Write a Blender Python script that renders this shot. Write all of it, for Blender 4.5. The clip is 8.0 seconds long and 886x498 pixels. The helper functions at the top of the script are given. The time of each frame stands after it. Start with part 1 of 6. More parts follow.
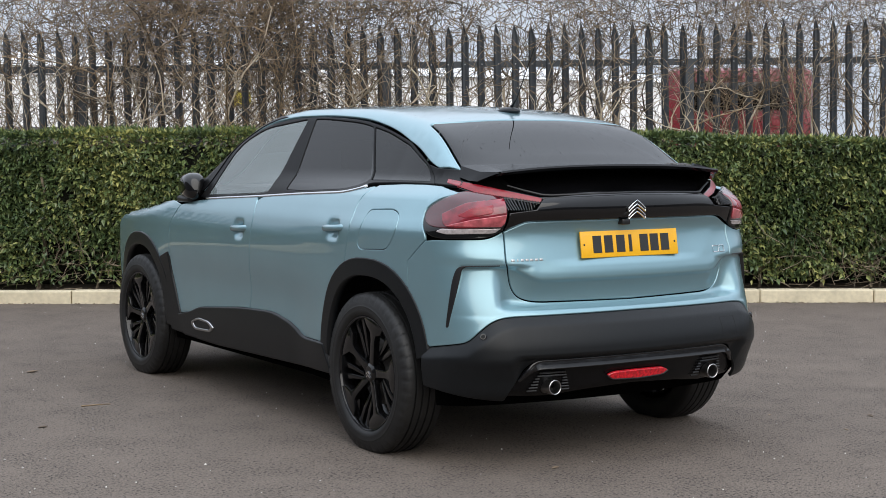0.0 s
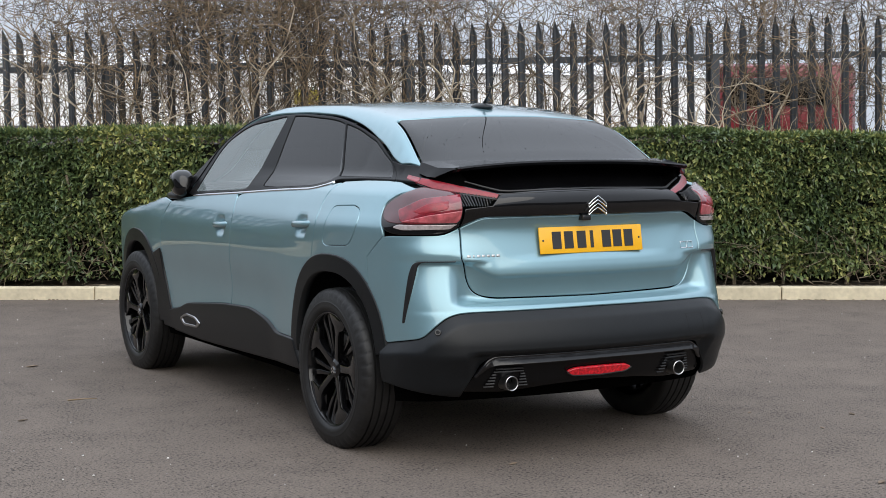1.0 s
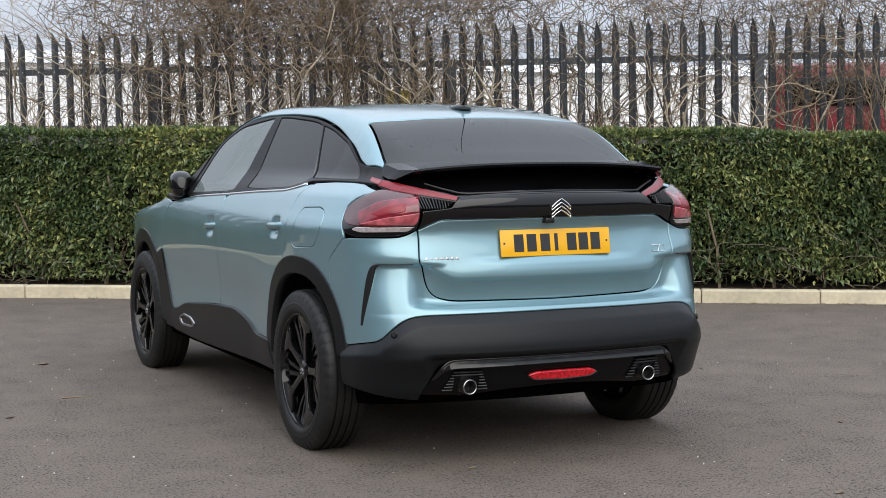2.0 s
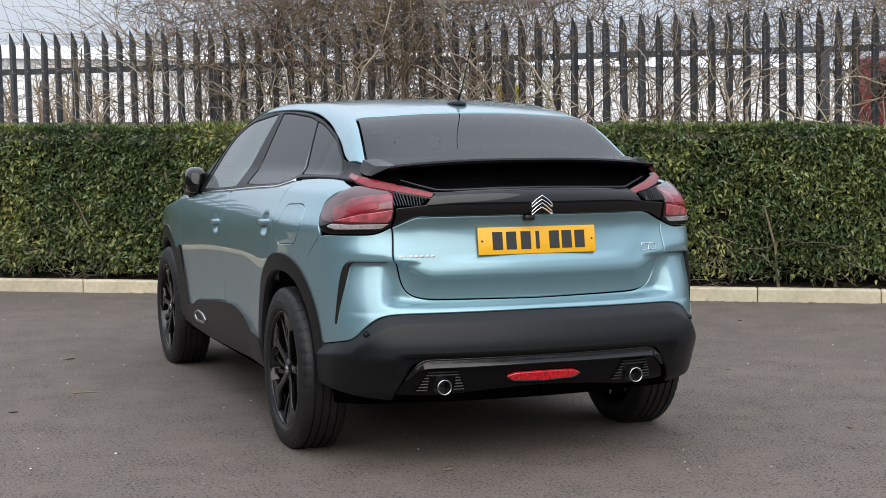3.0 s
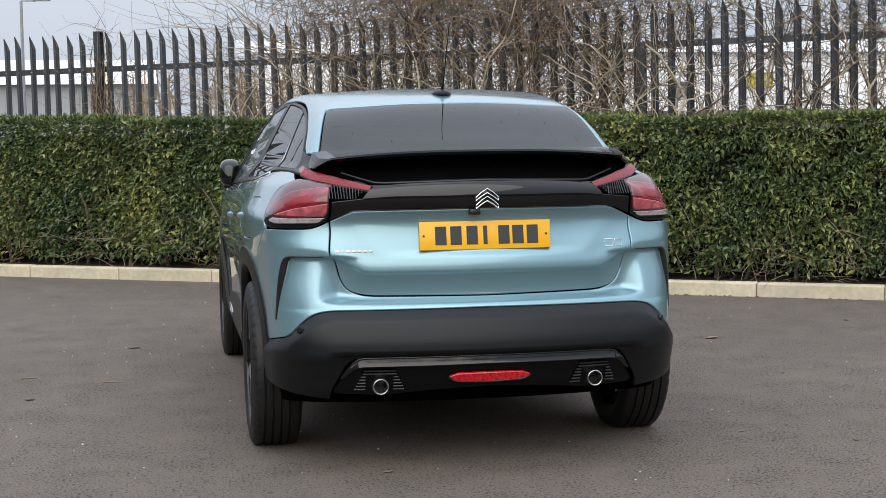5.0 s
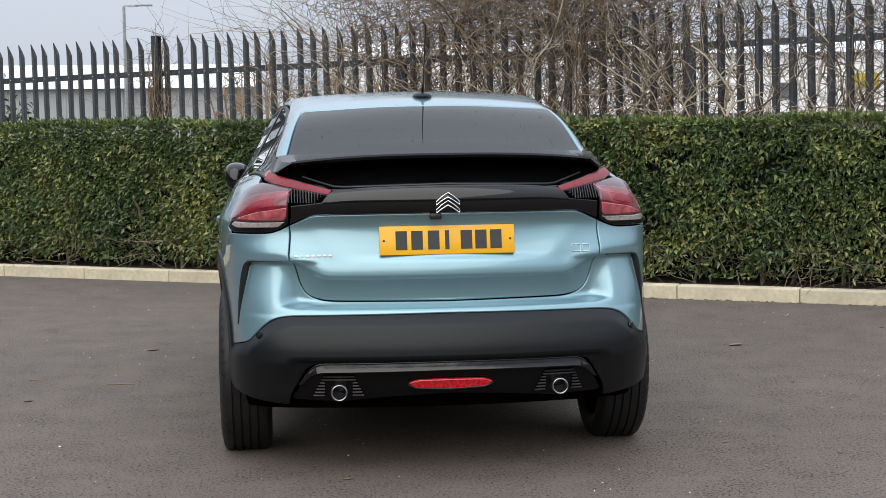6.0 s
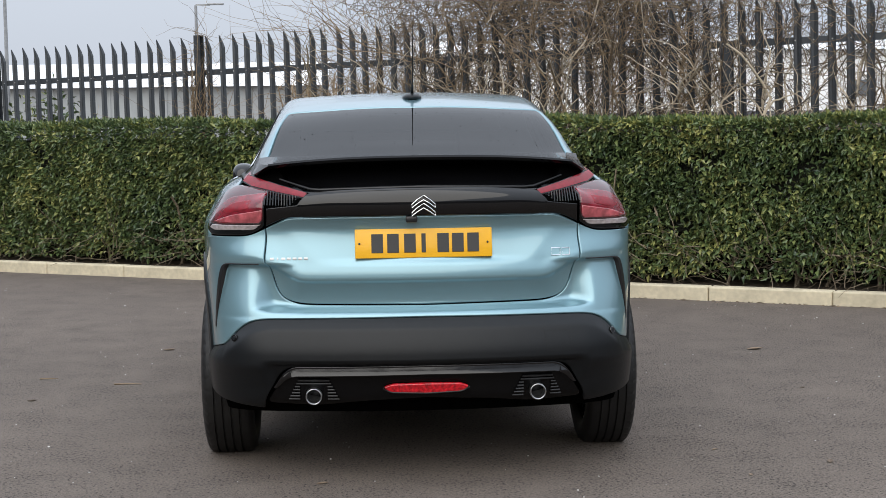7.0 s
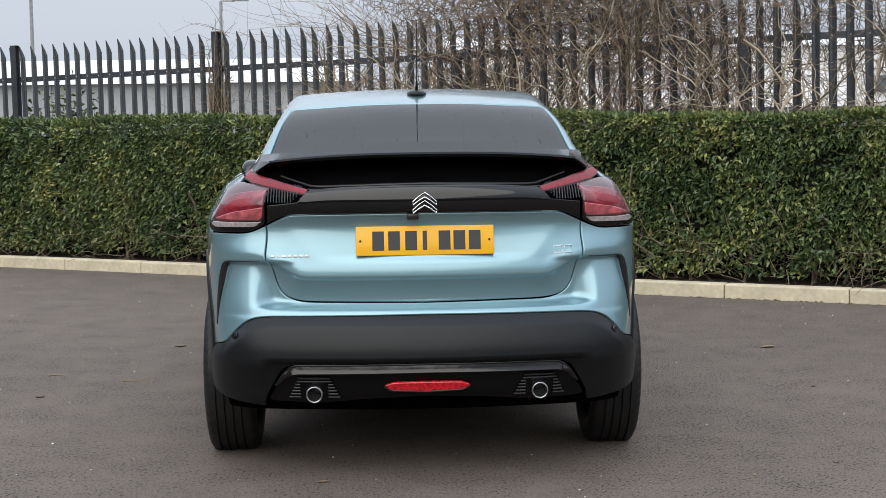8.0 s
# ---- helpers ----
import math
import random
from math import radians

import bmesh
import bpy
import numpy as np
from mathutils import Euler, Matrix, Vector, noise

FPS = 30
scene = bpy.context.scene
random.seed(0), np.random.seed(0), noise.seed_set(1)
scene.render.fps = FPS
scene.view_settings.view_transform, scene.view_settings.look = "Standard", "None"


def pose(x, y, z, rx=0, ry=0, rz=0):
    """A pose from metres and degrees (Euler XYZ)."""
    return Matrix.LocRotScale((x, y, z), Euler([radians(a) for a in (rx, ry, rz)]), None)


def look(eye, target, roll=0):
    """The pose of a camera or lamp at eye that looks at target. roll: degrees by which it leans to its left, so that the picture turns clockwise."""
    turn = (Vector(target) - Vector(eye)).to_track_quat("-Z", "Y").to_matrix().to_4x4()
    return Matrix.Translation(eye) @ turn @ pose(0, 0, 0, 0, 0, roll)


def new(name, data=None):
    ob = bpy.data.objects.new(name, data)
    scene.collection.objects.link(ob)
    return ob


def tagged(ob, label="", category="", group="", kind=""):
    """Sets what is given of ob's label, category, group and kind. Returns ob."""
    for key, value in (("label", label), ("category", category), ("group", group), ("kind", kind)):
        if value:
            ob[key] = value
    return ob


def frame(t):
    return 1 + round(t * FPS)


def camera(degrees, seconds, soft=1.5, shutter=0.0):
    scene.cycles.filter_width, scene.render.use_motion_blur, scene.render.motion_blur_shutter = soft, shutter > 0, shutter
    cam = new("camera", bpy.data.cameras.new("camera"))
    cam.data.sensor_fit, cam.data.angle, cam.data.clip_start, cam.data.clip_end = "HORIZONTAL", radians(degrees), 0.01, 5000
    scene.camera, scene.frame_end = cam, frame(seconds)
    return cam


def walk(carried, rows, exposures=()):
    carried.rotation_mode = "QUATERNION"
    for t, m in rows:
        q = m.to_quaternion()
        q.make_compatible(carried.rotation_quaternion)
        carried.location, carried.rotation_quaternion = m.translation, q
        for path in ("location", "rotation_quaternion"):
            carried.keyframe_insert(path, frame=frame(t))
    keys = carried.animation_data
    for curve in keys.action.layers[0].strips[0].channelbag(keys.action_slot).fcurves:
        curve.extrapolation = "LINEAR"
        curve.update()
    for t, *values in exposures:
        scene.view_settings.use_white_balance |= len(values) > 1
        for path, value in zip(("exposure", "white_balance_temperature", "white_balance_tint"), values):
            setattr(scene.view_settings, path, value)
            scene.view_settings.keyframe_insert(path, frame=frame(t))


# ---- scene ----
cam = camera(32.5, 8.0, soft=0.7)
PATH = [
    (0, (-4.073, -4.86, 1.33), (-3.009, -3.173, 1.191), -0.0),
    (0.5, (-3.874, -5.006, 1.322), (-2.847, -3.295, 1.181), -0.1),
    (1, (-3.659, -5.119, 1.323), (-2.682, -3.38, 1.181), -0.2),
    (2.5, (-2.835, -5.453, 1.332), (-2.05, -3.619, 1.189), -0.2),
    (3, (-2.541, -5.492, 1.328), (-1.833, -3.627, 1.181), -0.3),
    (3.5, (-2.206, -5.562, 1.331), (-1.584, -3.667, 1.177), -0.4),
    (4, (-1.868, -5.634, 1.34), (-1.336, -3.713, 1.183), -0.5),
    (4.5, (-1.561, -5.636, 1.33), (-1.115, -3.692, 1.172), -0.6),
    (6, (-0.659, -5.64, 1.317), (-0.438, -3.658, 1.165), -0.8),
    (6.5, (-0.457, -5.623, 1.318), (-0.296, -3.635, 1.167), -0.8),
    (7, (-0.267, -5.616, 1.33), (-0.149, -3.626, 1.176), -0.8),
    (7.5, (-0.185, -5.601, 1.337), (-0.093, -3.609, 1.182), -0.8),
    (8, (-0.17, -5.584, 1.332), (-0.087, -3.592, 1.173), -0.8),
]
walk(cam, [(t, look(eye, target, roll)) for t, eye, target, roll in PATH], exposures=[(0, -0.06), (2.5, -0.04), (4.5, -0.07), (6, -0.12), (8, -0.14)])

# ---- sky and sun: bright, thinly overcast ----
SUN_UP, SUN_ROUND = radians(33), radians(198)
world = bpy.data.worlds.new("sky")
scene.world = world
world.use_nodes = True
wn, wl = world.node_tree.nodes, world.node_tree.links
bg = wn["Background"]
sky = wn.new("ShaderNodeTexSky")
sky.sky_type, sky.sun_disc = "NISHITA", False
sky.sun_elevation, sky.sun_rotation = SUN_UP, SUN_ROUND
sky.air_density, sky.dust_density = 1.0, 3.0
grey = wn.new("ShaderNodeHueSaturation")
grey.inputs["Saturation"].default_value = 0.45
cloud = wn.new("ShaderNodeTexNoise")
cloud.inputs["Scale"].default_value, cloud.inputs["Detail"].default_value = 2.2, 6
ramp = wn.new("ShaderNodeValToRGB")
ramp.color_ramp.elements[0].position, ramp.color_ramp.elements[1].position = 0.25, 0.60
ramp.color_ramp.elements[0].color = (0.9, 0.9, 0.9, 1)
mix = wn.new("ShaderNodeMix")
mix.data_type = "RGBA"
# thick cloud, brighter overhead than at the horizon
where, part_z, lift_z, veil = wn.new("ShaderNodeTexCoord"), wn.new("ShaderNodeSeparateXYZ"), wn.new("ShaderNodeMapRange"), wn.new("ShaderNodeVectorMath")
lift_z.inputs["From Min"].default_value, lift_z.inputs["From Max"].default_value = 0.0, 1.0
lift_z.inputs["To Min"].default_value, lift_z.inputs["To Max"].default_value = 0.66, 1.95
veil.operation = "SCALE"
veil.inputs[0].default_value = (8.25, 9.0, 10.25)
wl.new(where.outputs["Generated"], part_z.inputs[0])
square = wn.new("ShaderNodeMath")
square.operation = "POWER"
square.inputs[1].default_value = 1.25
wl.new(part_z.outputs["Z"], square.inputs[0])
square.use_clamp = True
wl.new(square.outputs[0], lift_z.inputs["Value"])
wl.new(lift_z.outputs["Result"], veil.inputs["Scale"])
wl.new(veil.outputs["Vector"], mix.inputs["B"])
wl.new(sky.outputs[0], grey.inputs["Color"])
wl.new(cloud.outputs["Fac"], ramp.inputs["Fac"])
wl.new(ramp.outputs["Color"], mix.inputs["Factor"])
wl.new(grey.outputs["Color"], mix.inputs["A"])
wl.new(mix.outputs["Result"], bg.inputs["Color"])
bg.inputs["Strength"].default_value = 0.12
lamp = bpy.data.lights.new("sun", "SUN")
lamp.energy, lamp.angle, lamp.color = 1.9, radians(70), (1.0, 0.93, 0.82)
sun = new("sun", lamp)
sun.matrix_world = look((0, 0, 0), (-math.sin(SUN_ROUND) * math.cos(SUN_UP), -math.cos(SUN_ROUND) * math.cos(SUN_UP), -math.sin(SUN_UP)))
sun.location = (0, 0, 30)


# ---- materials ----
def material(name, color, rough=0.5, metal=0.0, vary=0.15, scale=8.0, bump_h=0.0, bump_scale=200.0, coat=0.0, coat_rough=0.03, spec=0.5,
             per_object=0.0, per_island=0.0, rough_vary=0.0, stain=0.0, stain_scale=1.5, stain_color=None):
    """A principled surface whose colour varies at two scales, with fine relief."""
    m = bpy.data.materials.new(name)
    m.use_nodes = True
    n, l = m.node_tree.nodes, m.node_tree.links
    b = n["Principled BSDF"]
    b.inputs["Roughness"].default_value, b.inputs["Metallic"].default_value = rough, metal
    b.inputs["Coat Weight"].default_value, b.inputs["Coat Roughness"].default_value = coat, coat_rough
    b.inputs["Specular IOR Level"].default_value = spec
    tex = n.new("ShaderNodeTexCoord")
    fine = n.new("ShaderNodeTexNoise")
    fine.inputs["Scale"].default_value, fine.inputs["Detail"].default_value = scale, 5
    l.new(tex.outputs["Object"], fine.inputs["Vector"])
    value = n.new("ShaderNodeMapRange")
    value.inputs["From Min"].default_value, value.inputs["From Max"].default_value = 0.3, 0.7
    value.inputs["To Min"].default_value, value.inputs["To Max"].default_value = 1 - vary, 1 + vary
    l.new(fine.outputs["Fac"], value.inputs["Value"])
    last = value.outputs["Result"]
    for use, node, socket in ((per_object, "ShaderNodeObjectInfo", "Random"), (per_island, "ShaderNodeNewGeometry", "Random Per Island")):
        if use:
            info = n.new(node)
            rng = n.new("ShaderNodeMapRange")
            rng.inputs["To Min"].default_value, rng.inputs["To Max"].default_value = 1 - use, 1 + use
            l.new(info.outputs[socket], rng.inputs["Value"])
            mul = n.new("ShaderNodeMath")
            mul.operation = "MULTIPLY"
            l.new(last, mul.inputs[0])
            l.new(rng.outputs["Result"], mul.inputs[1])
            last = mul.outputs[0]
    hsv = n.new("ShaderNodeHueSaturation")
    hsv.inputs["Color"].default_value = (*color, 1)
    l.new(last, hsv.inputs["Value"])
    out = hsv.outputs["Color"]
    if stain:
        big = n.new("ShaderNodeTexNoise")
        big.inputs["Scale"].default_value, big.inputs["Detail"].default_value = stain_scale, 6
        l.new(tex.outputs["Object"], big.inputs["Vector"])
        cut = n.new("ShaderNodeMapRange")
        cut.inputs["From Min"].default_value, cut.inputs["From Max"].default_value, cut.inputs["To Max"].default_value = 0.45, 0.75, stain
        l.new(big.outputs["Fac"], cut.inputs["Value"])
        mx = n.new("ShaderNodeMix")
        mx.data_type = "RGBA"
        mx.inputs["B"].default_value = (*(stain_color or [c * 0.45 for c in color]), 1)
        l.new(cut.outputs["Result"], mx.inputs["Factor"])
        l.new(out, mx.inputs["A"])
        out = mx.outputs["Result"]
    l.new(out, b.inputs["Base Color"])
    if rough_vary:
        rr = n.new("ShaderNodeMapRange")
        rr.inputs["To Min"].default_value, rr.inputs["To Max"].default_value = max(0, rough - rough_vary), rough + rough_vary
        l.new(fine.outputs["Fac"], rr.inputs["Value"])
        l.new(rr.outputs["Result"], b.inputs["Roughness"])
    if bump_h:
        grain = n.new("ShaderNodeTexNoise")
        grain.inputs["Scale"].default_value, grain.inputs["Detail"].default_value = bump_scale, 3
        l.new(tex.outputs["Object"], grain.inputs["Vector"])
        bp = n.new("ShaderNodeBump")
        bp.inputs["Strength"].default_value, bp.inputs["Distance"].default_value = 1.0, bump_h
        l.new(grain.outputs["Fac"], bp.inputs["Height"])
        l.new(bp.outputs["Normal"], b.inputs["Normal"])
    return m


def glass(name, tint, clear, rough=0.0, film=(0.010, 0.011, 0.012), ior=1.5):
    """Tinted pane: a clear dielectric gloss over a see-through tint."""
    m = bpy.data.materials.new(name)
    m.use_nodes = True
    n, l = m.node_tree.nodes, m.node_tree.links
    n.remove(n["Principled BSDF"])
    see, gloss, dark, mixer, cover = (n.new("ShaderNodeBsdfTransparent"), n.new("ShaderNodeBsdfGlossy"), n.new("ShaderNodeBsdfDiffuse"),
                                      n.new("ShaderNodeMixShader"), n.new("ShaderNodeMixShader"))
    see.inputs["Color"].default_value = (*tint, 1)
    dark.inputs["Color"].default_value = (*film, 1)
    gloss.inputs["Roughness"].default_value = rough
    cover.inputs["Fac"].default_value = clear
    fr = n.new("ShaderNodeFresnel")
    fr.inputs["IOR"].default_value = ior
    l.new(dark.outputs[0], cover.inputs[1])
    l.new(see.outputs[0], cover.inputs[2])
    l.new(fr.outputs[0], mixer.inputs["Fac"])
    l.new(cover.outputs[0], mixer.inputs[1])
    l.new(gloss.outputs[0], mixer.inputs[2])
    l.new(mixer.outputs[0], n["Material Output"].inputs["Surface"])
    return m


PAINT = material("metallic_blue_paint", (0.214, 0.362, 0.415), 0.31, 0.58, 0.03, 3.0, 0.0, coat=1.0, coat_rough=0.02)
GLOSS_BLACK = material("gloss_black", (0.003, 0.003, 0.0035), 0.12, 0.0, 0.1, 20, coat=1.0, coat_rough=0.02, spec=0.1)
PLASTIC = material("grained_black_plastic", (0.0050, 0.0062, 0.0075), 0.38, 0.0, 0.12, 30, 0.0002, 900, spec=0.32)
DARK = material("dark_liner", (0.008, 0.008, 0.008), 0.8)
VOID = material("unlit_black", (0.002, 0.002, 0.002), 1.0, 0.0, 0.1, 20, spec=0.0)
BLADE_BLACK = material("spoiler_black", (0.003, 0.003, 0.0035), 0.2, 0.0, 0.1, 20, coat=0.35, coat_rough=0.03, spec=0.1)
MOULDED = material("moulded_black", (0.004, 0.004, 0.0045), 0.25, 0.0, 0.1, 20, spec=0.2)
STRIP_BLACK = material("polished_black_strip", (0.004, 0.004, 0.005), 0.16, 0.0, 0.1, 20, 0.0014, 16, coat=0.35, coat_rough=0.06, spec=0.5)
FRAME_BLACK = material("window_frame_black", (0.003, 0.003, 0.0035), 0.3, 0.0, 0.1, 20, spec=0.10)
RUBBER = material("tyre_rubber", (0.0088, 0.0088, 0.0090), 0.52, 0.0, 0.2, 40, 0.0004, 400, stain=0.25, stain_scale=9, stain_color=(0.035, 0.033, 0.03), spec=0.4)
RIM_BLACK = material("black_alloy", (0.0035, 0.0035, 0.004), 0.11, 0.0, 0.1, 30, spec=0.55)
RIM_LIP = material("polished_rim_edge", (0.05, 0.05, 0.055), 0.14, 0.6, 0.1, 30)
CHROME = material("chrome", (0.72, 0.73, 0.74), 0.08, 1.0, 0.03, 20)
STEEL = material("brushed_steel", (0.42, 0.42, 0.42), 0.3, 1.0, 0.1, 60)
RED_DARK = material("dark_red_lens", (0.060, 0.005, 0.009), 0.12, 0.0, 0.12, 30, coat=1.0)
RED = material("red_lens", (0.24, 0.008, 0.018), 0.3, 0.0, 0.25, 60, coat=0.25)
RED_PALE = material("pale_red_lens", (0.20, 0.008, 0.019), 0.2, 0.0, 0.45, 22, coat=1.0)
CLEAR_LENS = material("clear_lens", (0.48, 0.43, 0.43), 0.15, 0.3, 0.25, 80, coat=1.0)
PLATE = material("yellow_plate", (0.86, 0.44, 0.006), 0.4, 0.0, 0.03, 30, coat=0.2)
INK = material("black_ink", (0.02, 0.02, 0.02), 0.4)
REAR_GLASS = glass("privacy_glass", (0.05, 0.05, 0.055), 0.75)
SCREEN_GLASS = glass("rear_screen_glass", (0.05, 0.05, 0.055), 0.75, ior=1.62)
# the bright look of the front glass is painted in as a pale film
SIDE_GLASS = glass("pale_film_side_glass", (0.84, 0.90, 0.90), 0.70, film=(0.46, 0.54, 0.545))
TRIM = material("interior_trim", (0.03, 0.03, 0.032), 0.7, 0, 0.2, 30)
SEAT = material("seat_fabric", (0.05, 0.05, 0.055), 0.85, 0, 0.25, 60, 0.001, 300)
SATIN_BLACK = material("satin_black", (0.010, 0.010, 0.011), 0.32, 0.0, 0.1, 20)
RED_BRIGHT = material("bright_red_lens", (0.55, 0.006, 0.016), 0.15, 0.0, 0.55, 90, coat=0.6)
DISC = material("brake_iron", (0.10, 0.095, 0.09), 0.45, 0.7, 0.2, 50)
RED_PINK = material("pink_lens_facet", (0.42, 0.085, 0.10), 0.25, 0.0, 0.5, 28, coat=1.0)

GLOSS_BLACK.node_tree.nodes["Principled BSDF"].inputs["Coat IOR"].default_value = 1.48


# ---- helpers ----
def mesh_object(name, verts, faces, mat, smooth=False, normals=None):
    me = bpy.data.meshes.new(name)
    me.from_pydata([tuple(v) for v in verts], [], [tuple(int(i) for i in f) for f in faces])
    me.materials.append(mat)
    if smooth:
        me.polygons.foreach_set("use_smooth", [True] * len(me.polygons))
    me.update()
    if normals is not None:
        me.normals_split_custom_set_from_vertices([tuple(v) for v in normals])
    return new(name, me)


def under(ob, parent, label=""):
    """Hang a part, built where it stands, under a thing or a part."""
    ob.parent = parent
    if parent.parent is None:
        ob.matrix_parent_inverse = parent.matrix_basis.inverted()
    if label:
        ob["label"] = label
    return ob


def part(name, bm, mat, parent, label="", smooth=True):
    me = bpy.data.meshes.new(name)
    bm.to_mesh(me)
    bm.free()
    me.materials.append(mat)
    if smooth:
        me.polygons.foreach_set("use_smooth", [True] * len(me.polygons))
        me.set_sharp_from_angle(angle=radians(35))
    ob = new(name, me)
    return under(ob, parent, label) if parent else ob


def thing(name, at, label, category, group="", turn=0.0):
    ob = new(name)
    ob.empty_display_size = 0.2
    ob.matrix_basis = pose(*at, 0, 0, turn)
    return tagged(ob, label, category, group)


def box(bm, lo, hi, bevel=0.0, m=None):
    r = bmesh.ops.create_cube(bm, size=1)
    v = r["verts"]
    c = [(a + b) / 2 for a, b in zip(lo, hi)]
    s = [b - a for a, b in zip(lo, hi)]
    bmesh.ops.scale(bm, vec=s, verts=v)
    bmesh.ops.translate(bm, vec=c, verts=v)
    if bevel:
        e = list({e for w in v for e in w.link_edges})
        g = bmesh.ops.bevel(bm, geom=e, offset=bevel, segments=2, profile=0.5, affect="EDGES")
        v = list({w for f in g["faces"] for w in f.verts} | {w for w in v if w.is_valid})
    if m is not None:
        bmesh.ops.transform(bm, matrix=m, verts=v)
    return v


def tube_rows(points, radii, sides):
    """Vertices and faces of a tapered tube along a polyline (numpy)."""
    p = np.asarray(points, float)
    t = np.gradient(p, axis=0)
    t /= np.linalg.norm(t, axis=1)[:, None] + 1e-9
    ref = np.where(np.abs(t[:, 2:3]) > 0.9, [[1.0, 0, 0]], [[0, 0, 1.0]])
    a = np.cross(t, ref)
    a /= np.linalg.norm(a, axis=1)[:, None] + 1e-9
    b = np.cross(t, a)
    ang = np.arange(sides) * 2 * np.pi / sides
    ring = a[:, None, :] * np.cos(ang)[None, :, None] + b[:, None, :] * np.sin(ang)[None, :, None]
    v = (p[:, None, :] + ring * np.asarray(radii, float)[:, None, None]).reshape(-1, 3)
    k = len(p)
    i = np.arange(k - 1)[:, None] * sides
    j = np.arange(sides)[None, :]
    jn = (j + 1) % sides
    f = np.stack([i + j, i + jn, i + sides + jn, i + sides + j], 2).reshape(-1, 4)
    return v, f


def bmesh_tube(bm, points, radii, n=10, closed=False):
    v, f = tube_rows(points, radii, n)
    vs = [bm.verts.new(p) for p in v]
    for q in f:
        bm.faces.new([vs[i] for i in q])
    if closed:
        k = len(points)
        for j in range(n):
            bm.faces.new([vs[(k - 1) * n + j], vs[(k - 1) * n + (j + 1) % n], vs[(j + 1) % n], vs[j]])
    else:
        bm.faces.new(vs[:n][::-1])
        bm.faces.new(vs[-n:])
    bmesh.ops.recalc_face_normals(bm, faces=bm.faces)


def lathe(bm, profile, seg=72):
    """Turn a profile of (x outward, r) round the x axis."""
    k = len(profile)
    rows = []
    for i in range(seg):
        a = 2 * math.pi * i / seg
        rows.append([bm.verts.new((x, r * math.cos(a), r * math.sin(a))) for x, r in profile])
    for i in range(seg):
        p, q = rows[i], rows[(i + 1) % seg]
        for j in range(k - 1):
            bm.faces.new((p[j], p[j + 1], q[j + 1], q[j]))
    bmesh.ops.recalc_face_normals(bm, faces=bm.faces)


class Heap:
    """Collects many small pieces into one mesh."""

    def __init__(self):
        self.v, self.f, self.n = [], [], 0

    def add(self, v, f):
        self.v.append(v)
        self.f.append(np.asarray(f) + self.n)
        self.n += len(v)

    def make(self, name, mat, smooth=True):
        v = np.concatenate(self.v)
        me = bpy.data.meshes.new(name)
        faces = [row for f in self.f for row in f.tolist()]
        me.from_pydata(v.tolist(), [], faces)
        me.materials.append(mat)
        if smooth:
            me.polygons.foreach_set("use_smooth", [True] * len(me.polygons))
        return new(name, me)


# ---- the site: kerb line, hedge and fence run along one direction ----
TURN = -31.24
KERB_O = Vector((0.0, 7.39, 0.0))
DU = np.array([math.cos(radians(TURN)), math.sin(radians(TURN)), 0.0])
DN = np.array([-DU[1], DU[0], 0.0])


def along(u, v, z):
    """A place from the way along the kerb, the distance behind it and the height."""
    u, v, z = np.broadcast_arrays(np.asarray(u, float), np.asarray(v, float), np.asarray(z, float))
    return np.array(KERB_O) + u[..., None] * DU + v[..., None] * DN + z[..., None] * np.array([0, 0, 1.0])


SITE = Matrix.Translation(KERB_O) @ Matrix.Rotation(radians(TURN), 4, "Z")
U0, U1 = -16.0, 16.0


